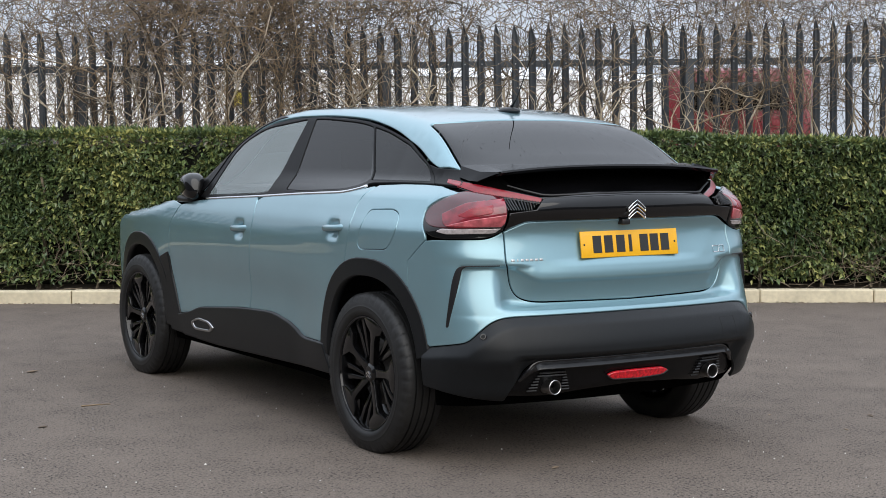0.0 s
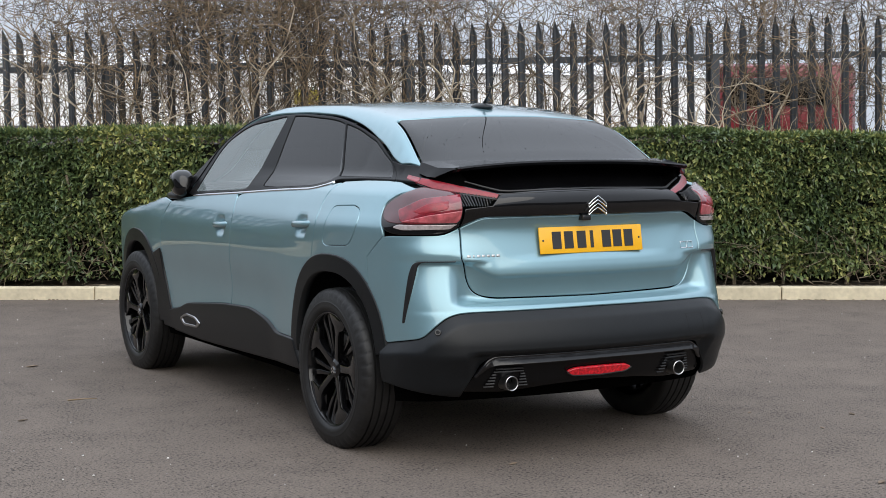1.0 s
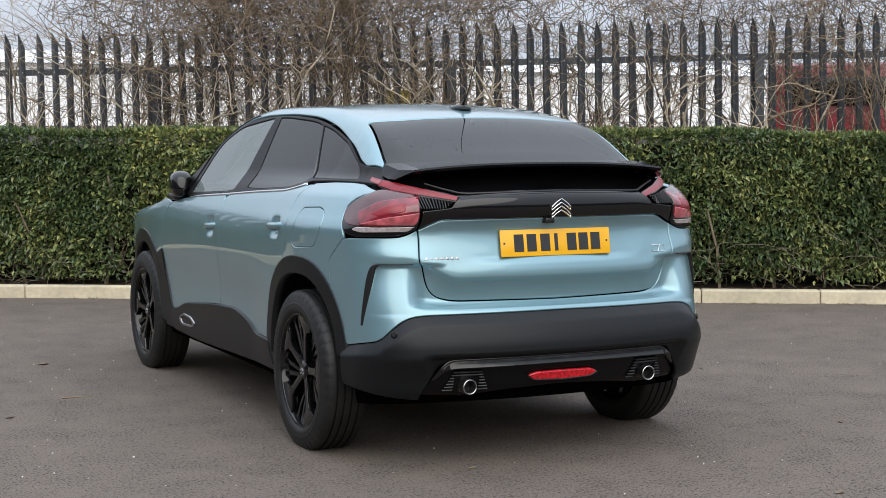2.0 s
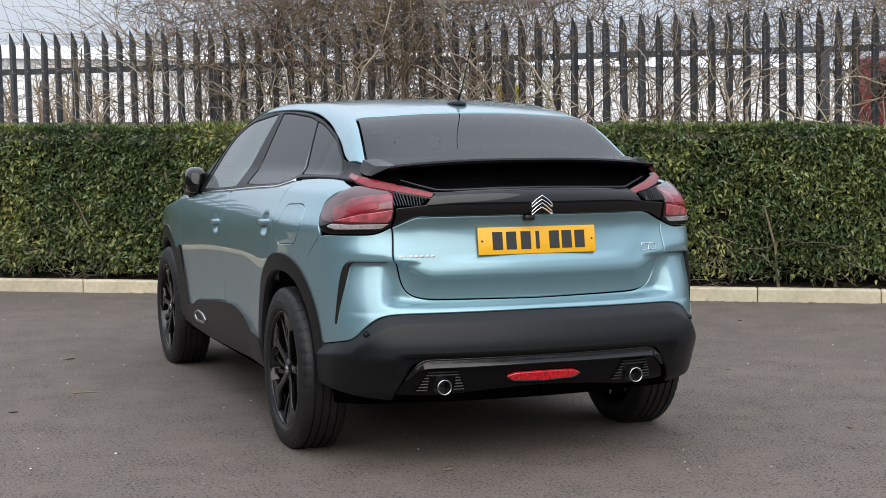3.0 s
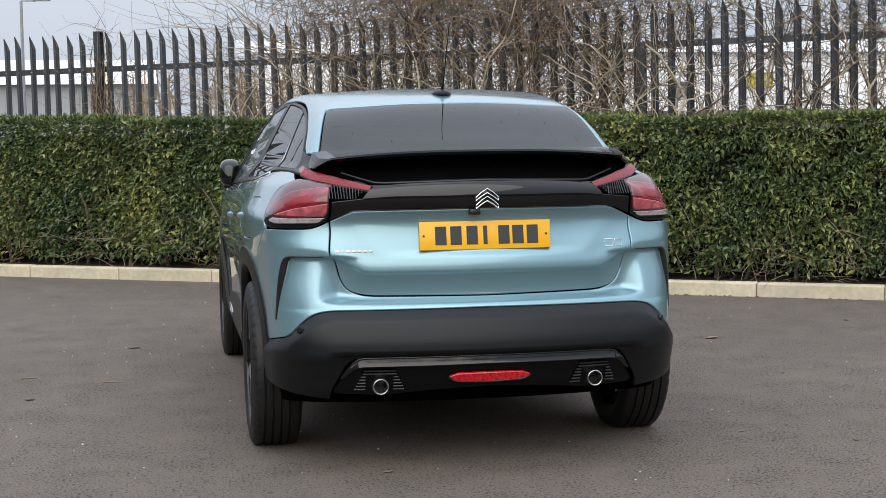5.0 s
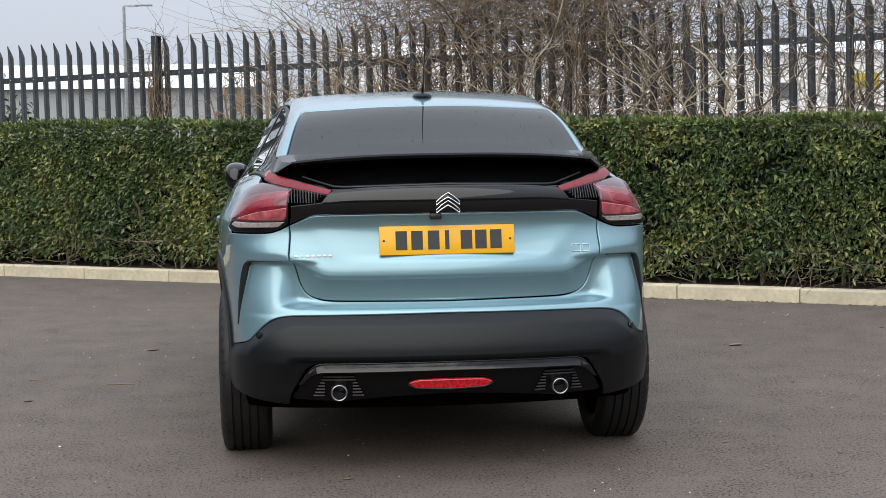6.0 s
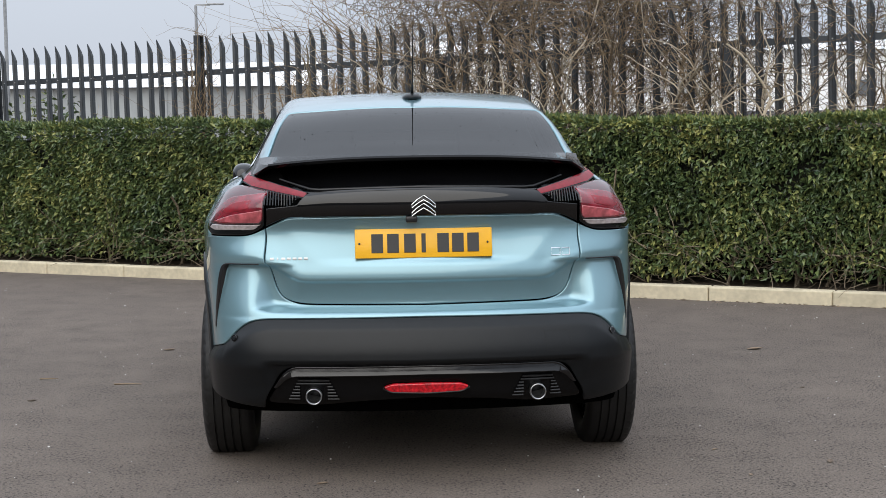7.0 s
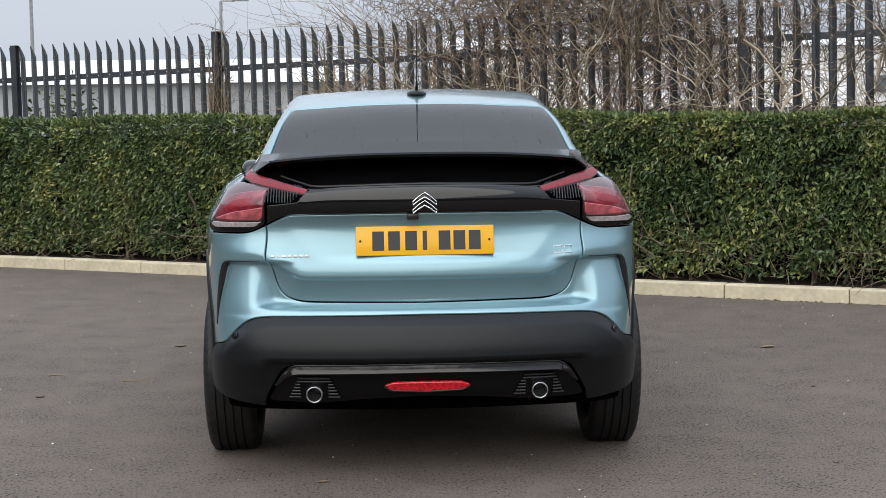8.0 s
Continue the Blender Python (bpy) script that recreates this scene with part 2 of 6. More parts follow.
def asphalt():
    m = bpy.data.materials.new("asphalt")
    m.use_nodes = True
    n, l = m.node_tree.nodes, m.node_tree.links
    b = n["Principled BSDF"]
    tex = n.new("ShaderNodeTexCoord")

    def noise_node(scale, detail, rough=0.6):
        t = n.new("ShaderNodeTexNoise")
        t.inputs["Scale"].default_value, t.inputs["Detail"].default_value, t.inputs["Roughness"].default_value = scale, detail, rough
        l.new(tex.outputs["Object"], t.inputs["Vector"])
        return t

    def remap(src, a, c, lo, hi):
        r = n.new("ShaderNodeMapRange")
        r.inputs["From Min"].default_value, r.inputs["From Max"].default_value = a, c
        r.inputs["To Min"].default_value, r.inputs["To Max"].default_value = lo, hi
        l.new(src, r.inputs["Value"])
        return r.outputs["Result"]

    def times(a, c):
        k = n.new("ShaderNodeMath")
        k.operation = "MULTIPLY"
        l.new(a, k.inputs[0])
        l.new(c, k.inputs[1])
        return k.outputs[0]

    stones = n.new("ShaderNodeTexVoronoi")
    stones.inputs["Scale"].default_value = 95
    l.new(tex.outputs["Object"], stones.inputs["Vector"])
    gaps = noise_node(76, 3, 0.62)
    wear = noise_node(0.45, 5)
    mid = noise_node(3.5, 5)
    grit = noise_node(120, 3)
    drift = n.new("ShaderNodeMath")
    drift.operation = "MULTIPLY_ADD"
    drift.inputs[1].default_value = 0.20
    l.new(mid.outputs["Fac"], drift.inputs[0])
    l.new(gaps.outputs["Fac"], drift.inputs[2])
    tone = times(times(remap(wear.outputs["Fac"], 0.3, 0.7, 0.90, 1.10), remap(mid.outputs["Fac"], 0.3, 0.7, 0.95, 1.05)),
                 times(remap(grit.outputs["Fac"], 0.3, 0.7, 0.58, 1.42), remap(drift.outputs[0], 0.455, 0.535, 0.12, 1.03)))
    hsv = n.new("ShaderNodeHueSaturation")
    hsv.inputs["Color"].default_value = (0.131, 0.105, 0.086, 1)
    l.new(tone, hsv.inputs["Value"])
    l.new(hsv.outputs["Color"], b.inputs["Base Color"])
    b.inputs["Roughness"].default_value = 0.88
    h = n.new("ShaderNodeMath")
    h.operation = "ADD"
    l.new(remap(stones.outputs["Distance"], 0, 0.6, 1, 0), h.inputs[0])
    l.new(remap(drift.outputs[0], 0.42, 0.53, -2.0, 0), h.inputs[1])
    bp = n.new("ShaderNodeBump")
    bp.inputs["Distance"].default_value, bp.inputs["Strength"].default_value = 0.004, 0.8
    l.new(h.outputs[0], bp.inputs["Height"])
    l.new(bp.outputs["Normal"], b.inputs["Normal"])
    return m


ASPHALT = asphalt()
bm = bmesh.new()
bmesh.ops.create_grid(bm, x_segments=8, y_segments=8, size=1500)
ground = part("ground", bm, ASPHALT, None, smooth=False)
tagged(ground, "worn grey-brown tarmac of a car park with exposed grit", "ground", kind="structure")

# raised bed behind the kerb
SOIL = material("soil", (0.085, 0.066, 0.047), 0.95, 0, 0.4, 12, 0.02, 30)
bm = bmesh.new()
box(bm, (U0, 0.126, -0.2), (U1, 3.4, 0.085), 0.0, SITE)
bed = part("planting_bed", bm, SOIL, None, smooth=False)
tagged(bed, "dark brown soil bed behind the kerb under the hedge", "soil", kind="structure")

CONCRETE = material("kerb_concrete", (0.62, 0.545, 0.39), 0.85, 0, 0.10, 25, 0.0015, 120, per_object=0.07, stain=0.30, stain_scale=5, stain_color=(0.26, 0.23, 0.17))
kerb = thing("kerb", (KERB_O.x, KERB_O.y, 0), "pale cream concrete kerb of butted stones beside the tarmac", "kerb", turn=TURN)
kerb["kind"] = "structure"
bm = bmesh.new()
box(bm, (0.003, 0.0, -0.15), (0.952, 0.125, 0.108), 0.012)
stone_mesh = bpy.data.meshes.new("kerb_stone")
bm.to_mesh(stone_mesh)
bm.free()
stone_mesh.materials.append(CONCRETE)
for k in range(-16, 16):
    stone = new("kerb_stone", stone_mesh)
    stone.parent = kerb
    stone.matrix_basis = pose(0.01 + 0.955 * k, random.uniform(-0.002, 0.002), random.uniform(-0.002, 0.002), 0, 0, random.uniform(-0.12, 0.12))

# ---- palisade fence ----
STEEL_PAINT = material("grey_fence_paint", (0.050, 0.057, 0.066), 0.42, 0.1, 0.18, 6, 0.0006, 60, per_object=0.12, stain=0.3, stain_scale=4, stain_color=(0.07, 0.065, 0.055))
GALV = material("galvanised_bolt", (0.5, 0.5, 0.5), 0.35, 0.9)
FV, POST0, BAY, PITCH, PALE0 = 1.45, -5.70, 2.775, 0.1547, -3.152
fence = thing("palisade_fence", tuple(along(0, FV, 0)), "dark grey steel palisade fence with pointed pales behind the hedge", "fence", turn=TURN)
fence.matrix_basis = fence.matrix_basis @ pose(0, 0, 0, 0, -0.77, 0)


def pale_mesh():
    """A W-section pale with a splayed point."""
    xs = np.array([-0.034, -0.020, 0.0, 0.020, 0.034])
    ys = np.array([0.012, -0.008, 0.002, -0.008, 0.012])
    v, f = [], []
    for back in (0, 0.004):
        for z, w, lean in ((0.12, 1.0, 0), (2.245, 1.0, 0), (2.295, 0.66, -0.004), (2.372, 0.05, -0.020)):
            for x, y in zip(xs, ys):
                v.append((x * w - 0.014 * (1 - w), y * (0.3 + 0.7 * w) + back + lean, z))
    for lay in (0, 20):
        for r in range(3):
            for c in range(4):
                a = lay + r * 5 + c
                q = (a, a + 1, a + 6, a + 5)
                f.append(q if lay == 0 else q[::-1])
    rim = [0, 5, 10, 15, 16, 17, 18, 19, 14, 9, 4]
    for a, b in zip(rim, rim[1:]):
        f.append((b, a, a + 20, b + 20))
    me = bpy.data.meshes.new("pale")
    me.from_pydata(v, [], f)
    me.materials.append(STEEL_PAINT)
    me.update()
    return me


pale = pale_mesh()
bm = bmesh.new()
box(bm, (U0, 0.016, 2.005 - 0.029), (U1, 0.022, 2.005 + 0.029))
box(bm, (U0, 0.022, 2.005 + 0.023), (U1, 0.062, 2.005 + 0.029))
ob = part("rail", bm, STEEL_PAINT, None, smooth=False)
ob.parent = fence
bm = bmesh.new()
box(bm, (U0, 0.016, 0.42), (U1, 0.022, 0.48))
ob = part("rail", bm, STEEL_PAINT, None, smooth=False)
ob.parent = fence


def post_of(height):
    """A steel joist post: two flanges, a web and a cap."""
    bm = bmesh.new()
    for lo, hi in (((-0.038, 0.0, 0), (0.038, 0.008, height)), ((-0.038, 0.062, 0), (0.038, 0.070, height)), ((-0.004, 0.008, 0), (0.004, 0.062, height)), ((-0.038, 0.0, height), (0.038, 0.070, height + 0.006))):
        box(bm, lo, hi)
    me = bpy.data.meshes.new("post")
    bm.to_mesh(me)
    bm.free()
    me.materials.append(STEEL_PAINT)
    return me


tall_post, low_post = post_of(2.375), post_of(1.975)
bm = bmesh.new()
bmesh.ops.create_uvsphere(bm, u_segments=8, v_segments=5, radius=0.007)
bolt_mesh = bpy.data.meshes.new("bolt")
bm.to_mesh(bolt_mesh)
bm.free()
bolt_mesh.materials.append(GALV)
for k in range(-3, 8):
    pu = POST0 + k * BAY
    ob = new("post", tall_post if pu < -1 else low_post)
    ob.parent, ob.matrix_basis = fence, pose(pu, -0.084, 0, 0, 0, random.uniform(-1, 1))
for k in range(int((U0 - PALE0) / PITCH) + 1, int((U1 - PALE0) / PITCH)):
    u = PALE0 + PITCH * k
    ob = new("pale", pale)
    ob.parent = fence
    ob.matrix_basis = pose(u + random.uniform(-0.003, 0.003), 0, random.uniform(-0.010, 0.010), 0, random.uniform(-0.4, 0.4), random.uniform(-3, 3))
    ob = new("bolt", bolt_mesh)
    ob.parent, ob.matrix_basis = fence, pose(u, -0.006, 2.005)


# ---- clipped evergreen hedge ----
def leaf_material(name, dark, mid, light):
    m = bpy.data.materials.new(name)
    m.use_nodes = True
    n, l = m.node_tree.nodes, m.node_tree.links
    b = n["Principled BSDF"]
    geo, tex = n.new("ShaderNodeNewGeometry"), n.new("ShaderNodeTexCoord")
    patch = n.new("ShaderNodeTexNoise")
    patch.inputs["Scale"].default_value, patch.inputs["Detail"].default_value = 1.7, 4
    l.new(tex.outputs["Object"], patch.inputs["Vector"])
    add = n.new("ShaderNodeMath")
    add.operation = "MULTIPLY_ADD"
    add.inputs[1].default_value = 0.62
    l.new(geo.outputs["Random Per Island"], add.inputs[0])
    sub = n.new("ShaderNodeMapRange")
    sub.inputs["From Min"].default_value, sub.inputs["From Max"].default_value = 0.3, 0.7
    sub.inputs["To Min"].default_value, sub.inputs["To Max"].default_value = 0.0, 0.42
    l.new(patch.outputs["Fac"], sub.inputs["Value"])
    l.new(sub.outputs["Result"], add.inputs[2])
    ramp = n.new("ShaderNodeValToRGB")
    e = ramp.color_ramp.elements
    e[0].position, e[0].color = 0.12, (*dark, 1)
    e[1].position, e[1].color = 0.98, (*light, 1)
    k = e.new(0.62)
    k.color = (*mid, 1)
    l.new(add.outputs[0], ramp.inputs["Fac"])
    l.new(ramp.outputs["Color"], b.inputs["Base Color"])
    b.inputs["Roughness"].default_value = 0.30
    b.inputs["Specular IOR Level"].default_value = 0.5
    return m


LEAF = leaf_material("hedge_leaf", (0.040, 0.070, 0.032), (0.118, 0.163, 0.058), (0.42, 0.41, 0.14))
BARK = material("pale_bark", (0.46, 0.39, 0.295), 0.85, 0, 0.25, 40, 0.002, 150, per_island=0.35)
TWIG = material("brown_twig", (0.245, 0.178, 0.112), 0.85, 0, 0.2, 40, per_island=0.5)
# same twigs behind the fence, their silhouette shade put into the colour
SHADED_TWIG = material("shaded_twig", (0.115, 0.090, 0.068), 0.85, 0, 0.2, 40, per_island=0.4)
HEDGE_BARK = material("hedge_bark", (0.23, 0.185, 0.13), 0.9, 0, 0.25, 40, 0.002, 150, per_island=0.35)
# near-black fill colour that carries the shade deep in the hedge
HEDGE_SHADE = material("hedge_shade", (0.012, 0.014, 0.008), 0.95, 0, 0.5, 14, 0.03, 25)
rng = np.random.default_rng(5)


def leaves(at, out, size, droop=0.35):
    """Many small folded leaves: places, outward ways and lengths."""
    k = len(at)
    d = out + rng.normal(0, 0.55, (k, 3)) + np.array([0, 0, -droop])
    d /= np.linalg.norm(d, axis=1)[:, None]
    side = np.cross(d, rng.normal(0, 1, (k, 3)) + np.array([0, 0, 1.2]))
    side /= np.linalg.norm(side, axis=1)[:, None] + 1e-9
    up = np.cross(side, d)
    L, w = size[:, None], size[:, None] * rng.uniform(0.17, 0.27, (k, 1))
    curl = rng.uniform(-0.05, 0.22, (k, 1))
    base, mid, tip = at, at + d * L * 0.45 - up * L * 0.02, at + d * L - up * L * curl
    a, b = at + d * L * 0.42 + side * w + up * w * 0.45, at + d * L * 0.42 - side * w + up * w * 0.45
    v = np.stack([base, a, tip, b, mid], 1).reshape(-1, 3)
    i = np.arange(k)[:, None] * 5
    f = np.concatenate([i + np.array([[0, 1, 4]]), i + np.array([[1, 2, 4]]), i + np.array([[2, 3, 4]]), i + np.array([[3, 0, 4]])])
    return v, f


def wave(u, z, k=0):
    return (0.030 * np.sin(2.1 * u + k) * np.cos(3.1 * z + 0.7 * u) + 0.022 * np.sin(5.3 * u + 2.0 * z + k) + 0.016 * np.sin(11.0 * u - 7 * z) + 0.012 * np.sin(17 * z + 9 * u)
            + 0.026 * np.sin(19 * u + 3 * np.sin(7 * z)) * np.sin(23 * z + 2 * np.sin(11 * u)))


def hedge_top(u):
    return 1.402 - 0.0085 * np.clip(u, -5, 7) + 0.016 * np.sin(1.7 * u) + 0.010 * np.sin(5.1 * u + 1)


hedge = thing("hedge", tuple(along(0, 0.6, 0.085)), "clipped evergreen hedge with dark and yellow-green leaves behind the kerb", "hedge", turn=TURN)
heap = Heap()
# front face in layers, sparser and ragged low down
for lo_u, hi_u, per in ((-6.5, 8.6, 5800), (-15.5, -6.5, 700), (8.6, 15.5, 700)):
    k = int((hi_u - lo_u) * 1.25 * per)
    u, z = rng.uniform(lo_u, hi_u, k), 0.16 + 1.26 * rng.uniform(0, 1, k) ** 0.86
    ragged = 0.29 + 0.12 * np.sin(1.9 * u) + 0.10 * np.sin(4.7 * u + 1) + 0.07 * np.sin(9.1 * u)
    keep = (z > ragged) | (rng.uniform(0, 1, k) < 0.42 + 0.25 * (np.sin(6.3 * u) > 0.5))
    hole = np.sin(3.7 * u + 2.3 * np.sin(4.1 * z)) * np.sin(5.9 * z + 1.7 * np.sin(2.9 * u)) > 0.80
    keep &= ~(hole & (rng.uniform(0, 1, k) < 0.75))
    u, z = u[keep], z[keep]
    v = 0.285 + wave(u, z) + rng.exponential(0.045, len(u)) + 0.09 * np.clip((z - 1.33) / 0.14, 0, 1) ** 2
    z = np.minimum(z, hedge_top(u) - 0.0)
    at = along(u, v, z)
    out = -DN[None, :] * rng.uniform(0.5, 1.1, (len(u), 1)) + np.array([0, 0, 1.0]) * np.clip((z - 1.30) / 0.15, 0, 1)[:, None]
    heap.add(*leaves(at, out, rng.uniform(0.038, 0.078, len(u))))
    k = int((hi_u - lo_u) * 0.75 * per * 0.45)
    u, v = rng.uniform(lo_u, hi_u, k), 0.33 + 0.75 * rng.uniform(0, 1, k) ** 1.4
    at = along(u, v, hedge_top(u) + rng.normal(0, 0.014, k) + 0.02 * rng.uniform(0, 1, k) ** 4)
    heap.add(*leaves(at, np.tile([0, 0, 1.0], (k, 1)) - DN * 0.3, rng.uniform(0.032, 0.06, k), 0.0))
ob = heap.make("foliage", LEAF, False)
tagged(under(ob, hedge), kind="stuff")
# plain dark blocks behind the leaves, so that gaps look shaded
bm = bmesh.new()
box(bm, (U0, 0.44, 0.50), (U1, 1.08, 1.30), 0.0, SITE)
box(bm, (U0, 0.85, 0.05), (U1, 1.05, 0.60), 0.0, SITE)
part("dark_fill", bm, HEDGE_SHADE, hedge, smooth=False)


def wander(start, way, length, k, wild, pull=(0, 0, 0)):
    """A crooked twig's centre line."""
    p, d = np.array(start, float), np.array(way, float)
    d /= np.linalg.norm(d)
    rows = [p.copy()]
    for _ in range(k - 1):
        d = d + rng.normal(0, wild, 3) + np.array(pull)
        d /= np.linalg.norm(d)
        p = p + d * length / (k - 1)
        rows.append(p.copy())
    return np.array(rows)


stem_u = np.arange(-6.3, 8.5, 0.42) + rng.uniform(-0.16, 0.16, 36)
for u in stem_u:
    p = wander(along(u, 0.50 + rng.uniform(-0.1, 0.12), 0.06), (rng.uniform(-0.25, 0.25), -0.05, 1), rng.uniform(0.75, 1.0), 7, 0.13)
    r = rng.uniform(0.011, 0.022)
    bm = bmesh.new()
    bmesh_tube_rows = tube_rows(p, np.linspace(r, r * 0.5, 7), 7)
    vs = [bm.verts.new(q) for q in bmesh_tube_rows[0]]
    for q in bmesh_tube_rows[1]:
        bm.faces.new([vs[i] for i in q])
    part("stem", bm, HEDGE_BARK, hedge)
heap = Heap()
for _ in range(1500):
    u = rng.uniform(-6.5, 8.6)
    p = wander(along(u, rng.uniform(0.24, 0.62), rng.uniform(0.08, 0.45)), rng.normal(0, 1, 3) * (1, 1, 0.6) + (0, 0, 0.5), rng.uniform(0.2, 0.55), 6, 0.22)
    heap.add(*tube_rows(p, np.linspace(0.0045, 0.0015, 6), 3))
ob = heap.make("twig_tangle", HEDGE_BARK)
tagged(under(ob, hedge), kind="stuff")


# ---- bare shrubs grown through the fence ----
def thick(u):
    """How densely the bare growth stands along the fence."""
    return np.clip((u + 1.35) / 0.9, 0, 1) * (1 - 0.50 * np.clip((u - 2.3) / 0.7, 0, 1) + 0.15 * np.clip((u - 4.3) / 1.2, 0, 1))


def behind(p):
    """Keep growth behind the hedge."""
    v = (p - np.array(KERB_O)) @ DN
    low = np.clip((2.2 - p[:, 2]) / 0.6, 0, 1)
    return p + DN * (np.maximum(0, 1.16 - v) * low)[:, None]


def shrub(u_lo, u_hi, stems, tangle, label):
    root = thing("bare_shrub", tuple(along((u_lo + u_hi) / 2, 1.6, 0.085)), label, "shrub", "bare shrubs along the fence", turn=TURN)
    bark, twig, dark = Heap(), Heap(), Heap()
    for _ in range(stems):
        u = rng.uniform(u_lo, u_hi)
        if rng.uniform() > thick(u) + 0.08:
            continue
        v = rng.choice([rng.uniform(1.22, 1.40), rng.uniform(1.56, 2.3)])
        p = wander(along(u, v, 0.08), rng.normal(0, 0.22, 3) + (0, 0, 1), rng.uniform(2.2, 3.4), 16, 0.33, (0, 0, 0.09))
        r = rng.choice([rng.uniform(0.004, 0.008), rng.uniform(0.008, 0.015)], p=[0.62, 0.38])
        p = behind(p)
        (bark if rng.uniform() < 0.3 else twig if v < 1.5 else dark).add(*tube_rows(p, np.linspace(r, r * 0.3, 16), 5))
        for _ in range(10):
            i = rng.integers(4, 15)
            q = wander(p[i], rng.normal(0, 0.8, 3) + (0, 0, 0.7), rng.uniform(0.3, 1.0), 8, 0.24)
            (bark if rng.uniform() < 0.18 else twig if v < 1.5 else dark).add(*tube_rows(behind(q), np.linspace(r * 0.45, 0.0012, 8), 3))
    # pale forking stems leaning in front of the pales
    for _ in range(int((u_hi - u_lo) * (8 if u_hi < 2.6 else 4))):
        p = wander(along(rng.uniform(u_lo, u_hi), rng.uniform(1.17, 1.32), 0.9), np.array([rng.normal(0.15, 0.5), 0, 1.0]), rng.uniform(0.9, 1.7), 13, 0.30, (0, 0, 0.06))
        r = rng.choice([rng.uniform(0.005, 0.010), rng.uniform(0.010, 0.021)])
        bark.add(*tube_rows(behind(p), np.linspace(r, r * 0.4, 13) * rng.uniform(0.9, 1.1, 13), 6))
        for _ in range(3):
            i = rng.integers(4, 11)
            q = wander(p[i], np.array([rng.normal(0, 0.8), rng.normal(0, 0.3), 1.0]), rng.uniform(0.35, 0.9), 9, 0.26, (0, 0, 0.05))
            bark.add(*tube_rows(behind(q), np.linspace(r * 0.6, 0.002, 9), 5))
    for _ in range(tangle):
        u = rng.uniform(u_lo - 0.2, u_hi + 0.2)
        if rng.uniform() > thick(u) + 0.05:
            continue
        z = 1.45 + 2.0 * rng.beta(2.2, 1.3) * (0.9 if u < 2.4 else 1.0)
        if 2.4 < u < 4.6 and z < 1.95 and rng.uniform() < 0.5:
            continue
        v = rng.uniform(1.15, 2.5)
        q = wander(along(u, v, z), rng.normal(0, 1, 3) + (-0.25, 0, 0.25), rng.uniform(0.35, 1.0), 10, 0.36, (0, 0, -0.02))
        # growth further back takes the shaded copy
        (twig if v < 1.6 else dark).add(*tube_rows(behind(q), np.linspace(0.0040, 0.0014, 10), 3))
    for name, hp, mat in (("stem_tangle", bark, BARK), ("twig_tangle", twig, TWIG), ("back_twig_tangle", dark, SHADED_TWIG)):
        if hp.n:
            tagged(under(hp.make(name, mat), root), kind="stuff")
    return root


for a, b, st, tg in ((-1.2, 0.4, 90, 1650), (0.4, 1.6, 90, 2150), (1.6, 2.9, 90, 1900), (2.9, 4.4, 80, 1650), (4.4, 6.0, 75, 1800), (6.0, 8.4, 100, 2500)):
    shrub(a, b, st, tg, "tangled leafless brown shrub grown through the steel fence")

# long whips blown over the fence's open end, and a vine round one post
root = thing("bare_shrub", tuple(along(-1.6, 1.6, 0.085)), "thin leafless whips arching over the fence", "shrub", "bare shrubs along the fence", turn=TURN)
heap = Heap()
for _ in range(95):
    u = rng.uniform(-1.9, -0.5)
    p = wander(along(u, rng.uniform(1.3, 2.0), rng.uniform(1.7, 2.4)), np.array([-0.8, 0.45, rng.uniform(0.0, 0.9)]) + rng.normal(0, 0.3, 3), rng.uniform(0.5, 1.5), 11, 0.17)
    heap.add(*tube_rows(p, np.linspace(0.0032, 0.001, 11), 3))
for _ in range(60):
    u = rng.uniform(-2.9, -0.9)
    p = wander(along(u, rng.uniform(1.5, 2.2), 0.1), rng.normal(0, 0.25, 3) + (0, 0, 1), rng.uniform(1.8, 2.9), 13, 0.16)
    heap.add(*tube_rows(p, np.linspace(0.0042, 0.001, 13), 3))
tagged(under(heap.make("whip_growth", TWIG), root), kind="stuff")
root = thing("climbing_vine", tuple(along(-2.95, 1.45, 0.085)), "brown leafless vine wrapped round a fence post", "vine", turn=TURN)
heap = Heap()
for _ in range(70):
    a, turns, z0, h = rng.uniform(0, 6.28), rng.normal(0, 0.9), rng.uniform(0.1, 1.2), rng.uniform(0.7, 1.5)
    t = np.linspace(0, 1, 18)
    rad = 0.075 + 0.03 * rng.uniform() + rng.normal(0, 0.008, 18)
    ang = a + turns * 6.28 * t
    heap.add(*tube_rows(along(-2.95 + rad * np.cos(ang), 1.42 + rad * np.sin(ang), np.minimum(z0 + h * t, 2.5)), np.linspace(0.006, 0.002, 18), 4))
for _ in range(90):
    p = wander(along(-2.95 + rng.normal(0, 0.08), 1.42, rng.uniform(1.2, 2.4)), rng.normal(0, 1, 3) + (0, 0, 0.5), rng.uniform(0.15, 0.75), 8, 0.25)
    heap.add(*tube_rows(p, np.linspace(0.003, 0.001, 8), 3))
tagged(under(heap.make("vine_growth", TWIG), root), kind="stuff")

